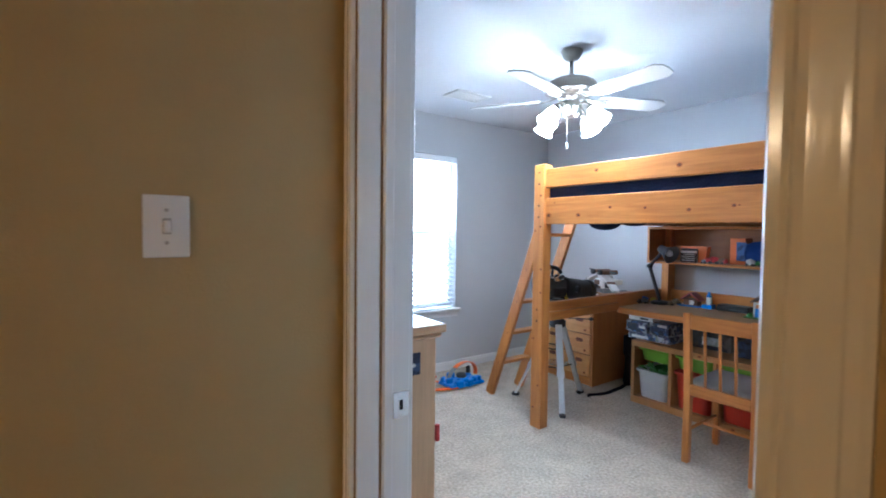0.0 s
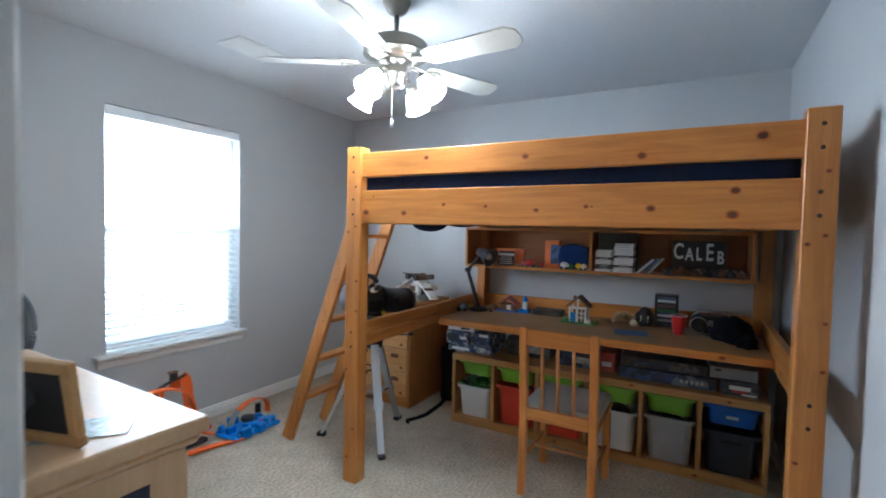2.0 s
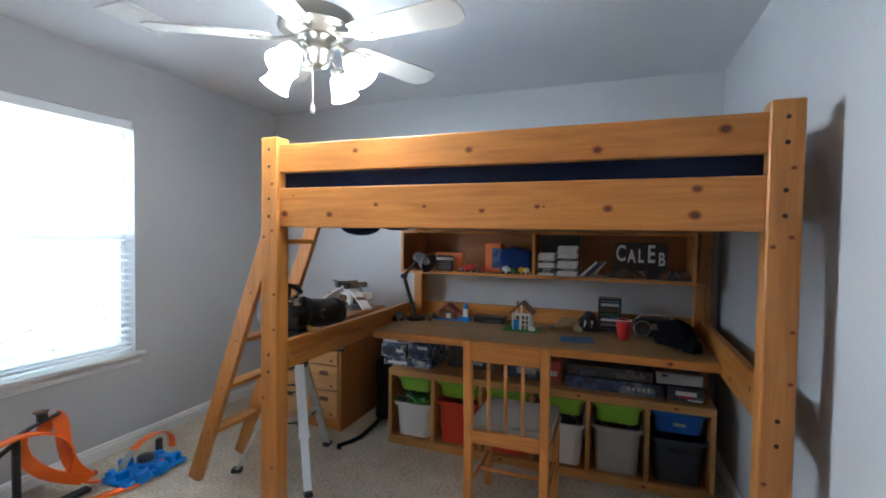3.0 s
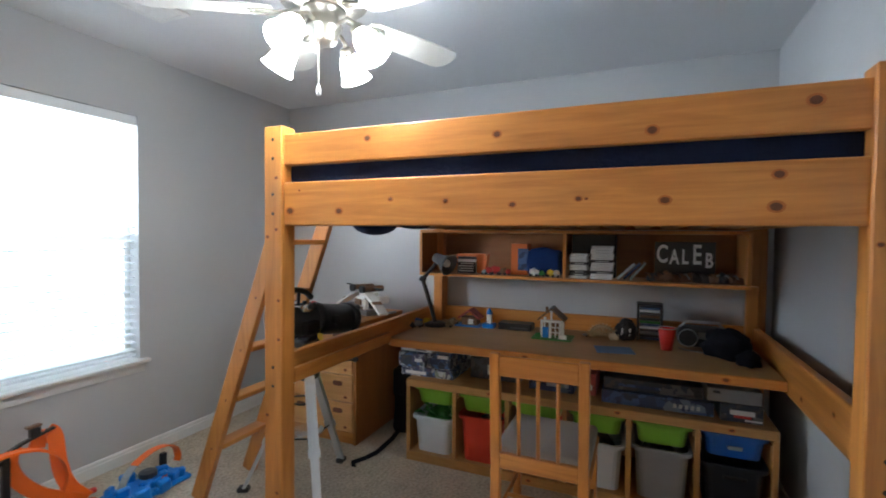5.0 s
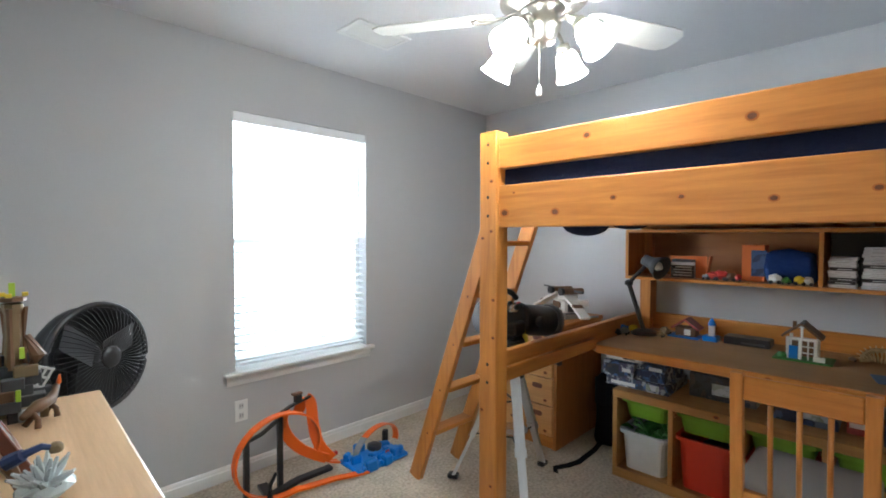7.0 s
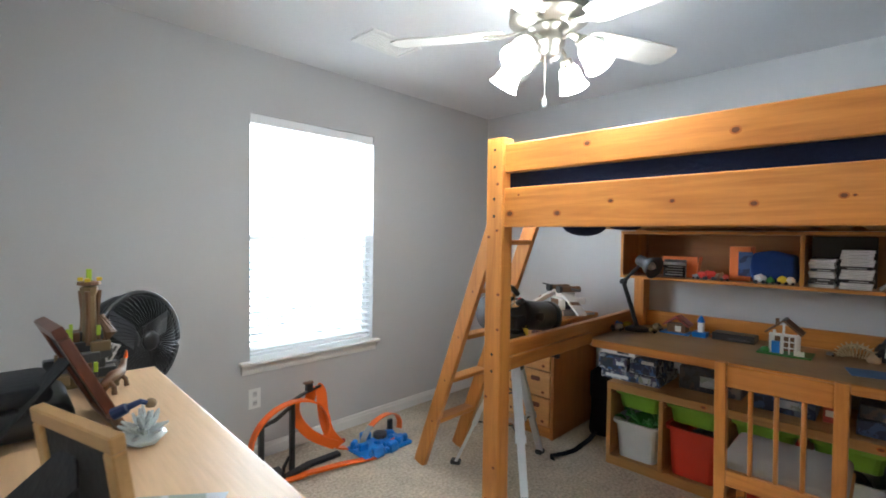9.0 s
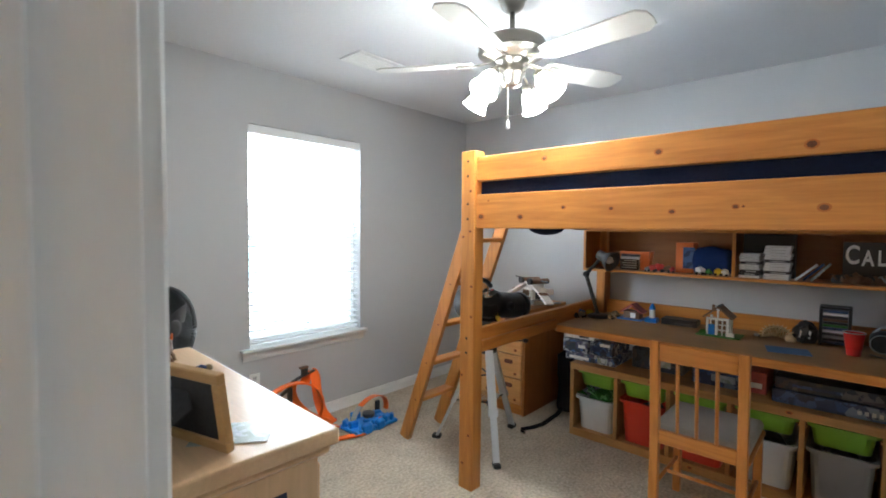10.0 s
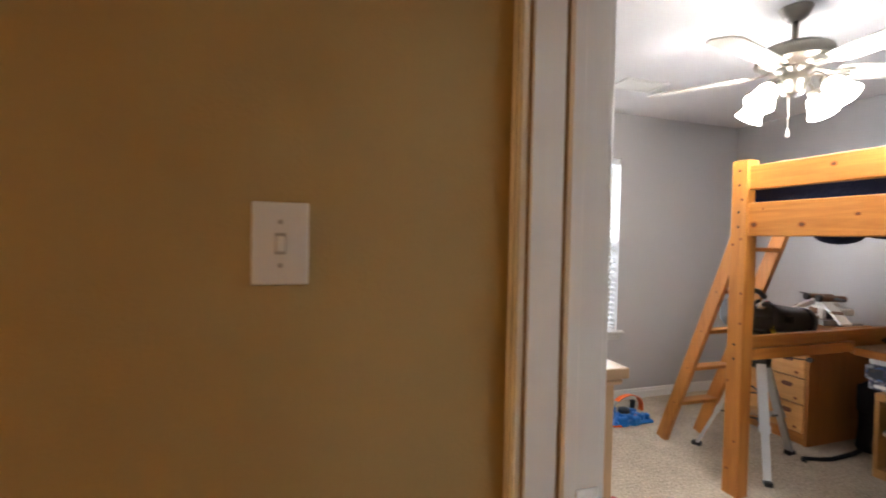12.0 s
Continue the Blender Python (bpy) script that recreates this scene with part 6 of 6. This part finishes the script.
for v in bm.verts:
    v.co += Vector((0.018 * noise.noise(v.co * 16), 0.010 * noise.noise(v.co * 14 + Vector((4, 0, 0))), 0.022 * noise.noise(v.co * 12 + Vector((0, 7, 0))) * (v.co.z - sz) / 0.16))
single("blue_pouch", bm, blue_cloth, "crumpled blue cloth pouch on the shelf", "pouch", smooth=True)
for k, (y, mt, r) in enumerate(((2.745, toy_white, 0.022), (2.70, toy_green, 0.016), (2.645, toy_yellow, 0.02), (2.615, toy_white, 0.018), (3.03, toy_red, 0.02), (2.985, toy_red, 0.024), (2.94, toy_brown, 0.02), (3.06, toy_grey, 0.014), (2.91, toy_red, 0.016))):
    toy = thing("small_toy", (4.275, y, sz), "tiny toy car on the shelf", "toy", "small toys on the shelf")
    part("body", lump((4.275, y, sz + r * 0.3), (r, r * 1.3, r * 1.3), 60 + k, None, 0.45, cuts=2), mt, toy)
    for s in (-1, 1):
        part("wheel", lathe([(r * 0.45, -0.004), (r * 0.45, 0.004)], (4.275 - r, y + s * r * 0.8, sz + r * 0.46), 10, m=pose(0, 0, 0, 0, 90, 0)), black_matte, toy)
bbx = thing("game_case_box", (4.42, 2.42, sz), "tall black box behind the disc cases", "box")
part("carton", box((4.395, 2.285, sz + 0.001), (4.475, 2.545, sz + 0.262), 0.003), black_plastic, bbx)
for base, n0, (y0, y1), grp in ((0, 9, (2.437, 2.540), "left"), (1, 12, (2.297, 2.420), "right")):
    for k in range(n0):
        z = sz + 0.001 + 0.0163 * k
        skew = 0.004 * math.sin(k * 2.1 + base)
        c = thing("disc_case", (4.33, (y0 + y1) / 2, z), "white disc case in a stack on the shelf", "disc case", "stacked disc cases")
        dark = (k in (2, 6)) if base else (k in (1, 2, 5))
        part("shell", box((4.262, y0 + skew, z), (4.385, y1 + skew, z + 0.0145), 0.0015), black_plastic if dark else paper_white, c)
        part("spine_print", box((4.2605, y0 + skew + 0.02, z + 0.005), (4.2618, y1 + skew - 0.03, z + 0.0085)), screw_grey if not dark else paper_white, c)
for k in range(3):
    c = thing("leaning_case", (4.31, 2.215, sz), "disc case leaning over on the shelf", "disc case", "leaning disc cases")
    part("shell", box((-0.05, -0.006, 0), (0.06, 0.006, 0.125), 0.0015, m=Matrix.Translation((4.32, 2.275 - 0.034 * k, sz + 0.006)) @ pose(0, 0, 0, 46 - 3 * k, 0, 0)), paper_white if k < 1 else (print_navy if k == 1 else print_photo), c)
rng = random.Random(3)
for k in range(12):
    y = 2.10 - 0.038 * k
    r = rng.uniform(0.022, 0.036)
    toy = thing("dark_toy", (4.30, y, sz), "dim dark toy figure crowded on the shelf", "toy", "dark toys on the shelf")
    part("body", lump((4.30 + rng.uniform(-0.01, 0.02), y, sz + 0.001), (r, r, r * 1.05), 80 + k, None, 0.55, cuts=2), rng.choice([black_plastic, toy_brown, dark_grey, print_dark, toy_brown]), toy)
    part("limb", tube([(4.29, y, sz + 0.02), (4.275, y + 0.02, sz + 0.05), (4.27, y + 0.03, sz + 0.045)], 0.005, sides=6), rng.choice([black_plastic, toy_grey, toy_brown]), toy)

# ---- boxes on the toy storage unit ----
cz = CZ + 0.0008


def carton(lo, hi, material, label, bars=(), group="boxes under the desk"):
    t = thing("game_box", ((lo[0] + hi[0]) / 2, (lo[1] + hi[1]) / 2, lo[2]), label, "box", group)
    part("carton", box(lo, hi, 0.003), material, t)
    x = lo[0] - 0.0012
    for y0, y1, z0, z1, mt in bars:
        part("print_patch", box((x, y0, z0), (lo[0] - 0.0002, y1, z1)), mt, t)
    return t


carton((3.985, 3.150, cz), (4.30, 3.500, cz + 0.055), print_kit, "blue model kit box stacked on the storage unit", ((3.20, 3.27, cz + 0.012, cz + 0.045, print_photo), (3.33, 3.47, cz + 0.01, cz + 0.03, paper_white)))
carton((3.995, 3.175, cz + 0.0556), (4.30, 3.330, cz + 0.150), print_kit, "grey printed model kit box on the storage unit", ((3.20, 3.31, cz + 0.08, cz + 0.12, print_navy), (3.19, 3.26, cz + 0.12, cz + 0.14, paper_white)))
carton((3.975, 3.335, cz + 0.0556), (4.30, 3.515, cz + 0.140), print_kit, "dark blue model kit box on the storage unit", ((3.42, 3.50, cz + 0.07, cz + 0.125, print_dark), (3.35, 3.40, cz + 0.09, cz + 0.11, paper_white)))
carton((3.985, 3.290, cz + 0.1506), (4.28, 3.500, cz + 0.186), paper_white, "flat white carton on top of the kit boxes", ((3.33, 3.40, cz + 0.16, cz + 0.175, print_dark),))
carton((4.10, 2.78, cz), (4.36, 3.09, cz + 0.13), print_dark, "dark printed box pushed back under the desk", ((2.85, 2.98, cz + 0.03, cz + 0.09, print_photo),))
carton((4.04, 2.47, cz), (4.36, 2.72, cz + 0.11), print_navy, "dark blue game box behind the chair", ((2.50, 2.62, cz + 0.03, cz + 0.07, print_photo),))
carton((4.06, 2.36, cz), (4.34, 2.45, cz + 0.12), print_red, "red printed box leaning under the desk", ((2.38, 2.44, cz + 0.03, cz + 0.06, paper_white),))
carton((3.985, 1.815, cz), (4.34, 2.335, cz + 0.070), print_navy, "long dark blue game box under the desk", tuple((1.875 + 0.026 * k, 1.890 + 0.026 * k, cz + 0.022, cz + 0.042, screw_grey) for k in range(5)))
carton((4.01, 1.86, cz + 0.0706), (4.34, 2.325, cz + 0.132), print_dark, "long dark game box on another under the desk", ((2.05, 2.25, cz + 0.09, cz + 0.105, print_navy),))
carton((3.965, 1.625, cz), (4.30, 1.800, cz + 0.085), print_dark, "dark toy car box at the end of the storage unit", ((1.66, 1.76, cz + 0.035, cz + 0.058, paper_white), (1.675, 1.745, cz + 0.022, cz + 0.034, toy_red), (1.63, 1.70, cz + 0.010, cz + 0.018, paper_white)))
carton((3.975, 1.628, cz + 0.0856), (4.30, 1.855, cz + 0.150), bin_grey, "pale grey flat carton under the desk", ((1.80, 1.83, cz + 0.125, cz + 0.138, print_dark),))

# cables under the chest and bed
bm = tube([(3.60, 4.18, 0.36), (3.66, 4.10, 0.33), (3.74, 4.06, 0.33), (3.76, 4.14, 0.35), (3.68, 4.20, 0.36)], 0.006, sides=6, closed=True)
single("coiled_cable", bm, black_plastic, "coiled black cable hung on the telescope tripod", "cable")

# what stands on the desk, in the shelf and on the storage unit sits closer to the window wall
bpy.context.view_layer.update()
for ob in list(scene.objects):
    if ob.parent is None and ob.name.split(".")[0] in ("desk_lamp", "toy_house", "toy_barn", "toy_tower", "black_recorder", "dinosaur_skeleton", "toy_truck", "blue_booklet", "disc_rack",
                                                       "party_cup", "boombox", "garment", "small_toy", "letter_sign", "orange_folder", "small_cards", "orange_box", "blue_pouch",
                                                       "game_case_box", "disc_case", "leaning_case", "dark_toy", "game_box"):
        ob.location.y += 0.045 + 0.022 * (ob.location.y - 1.9)
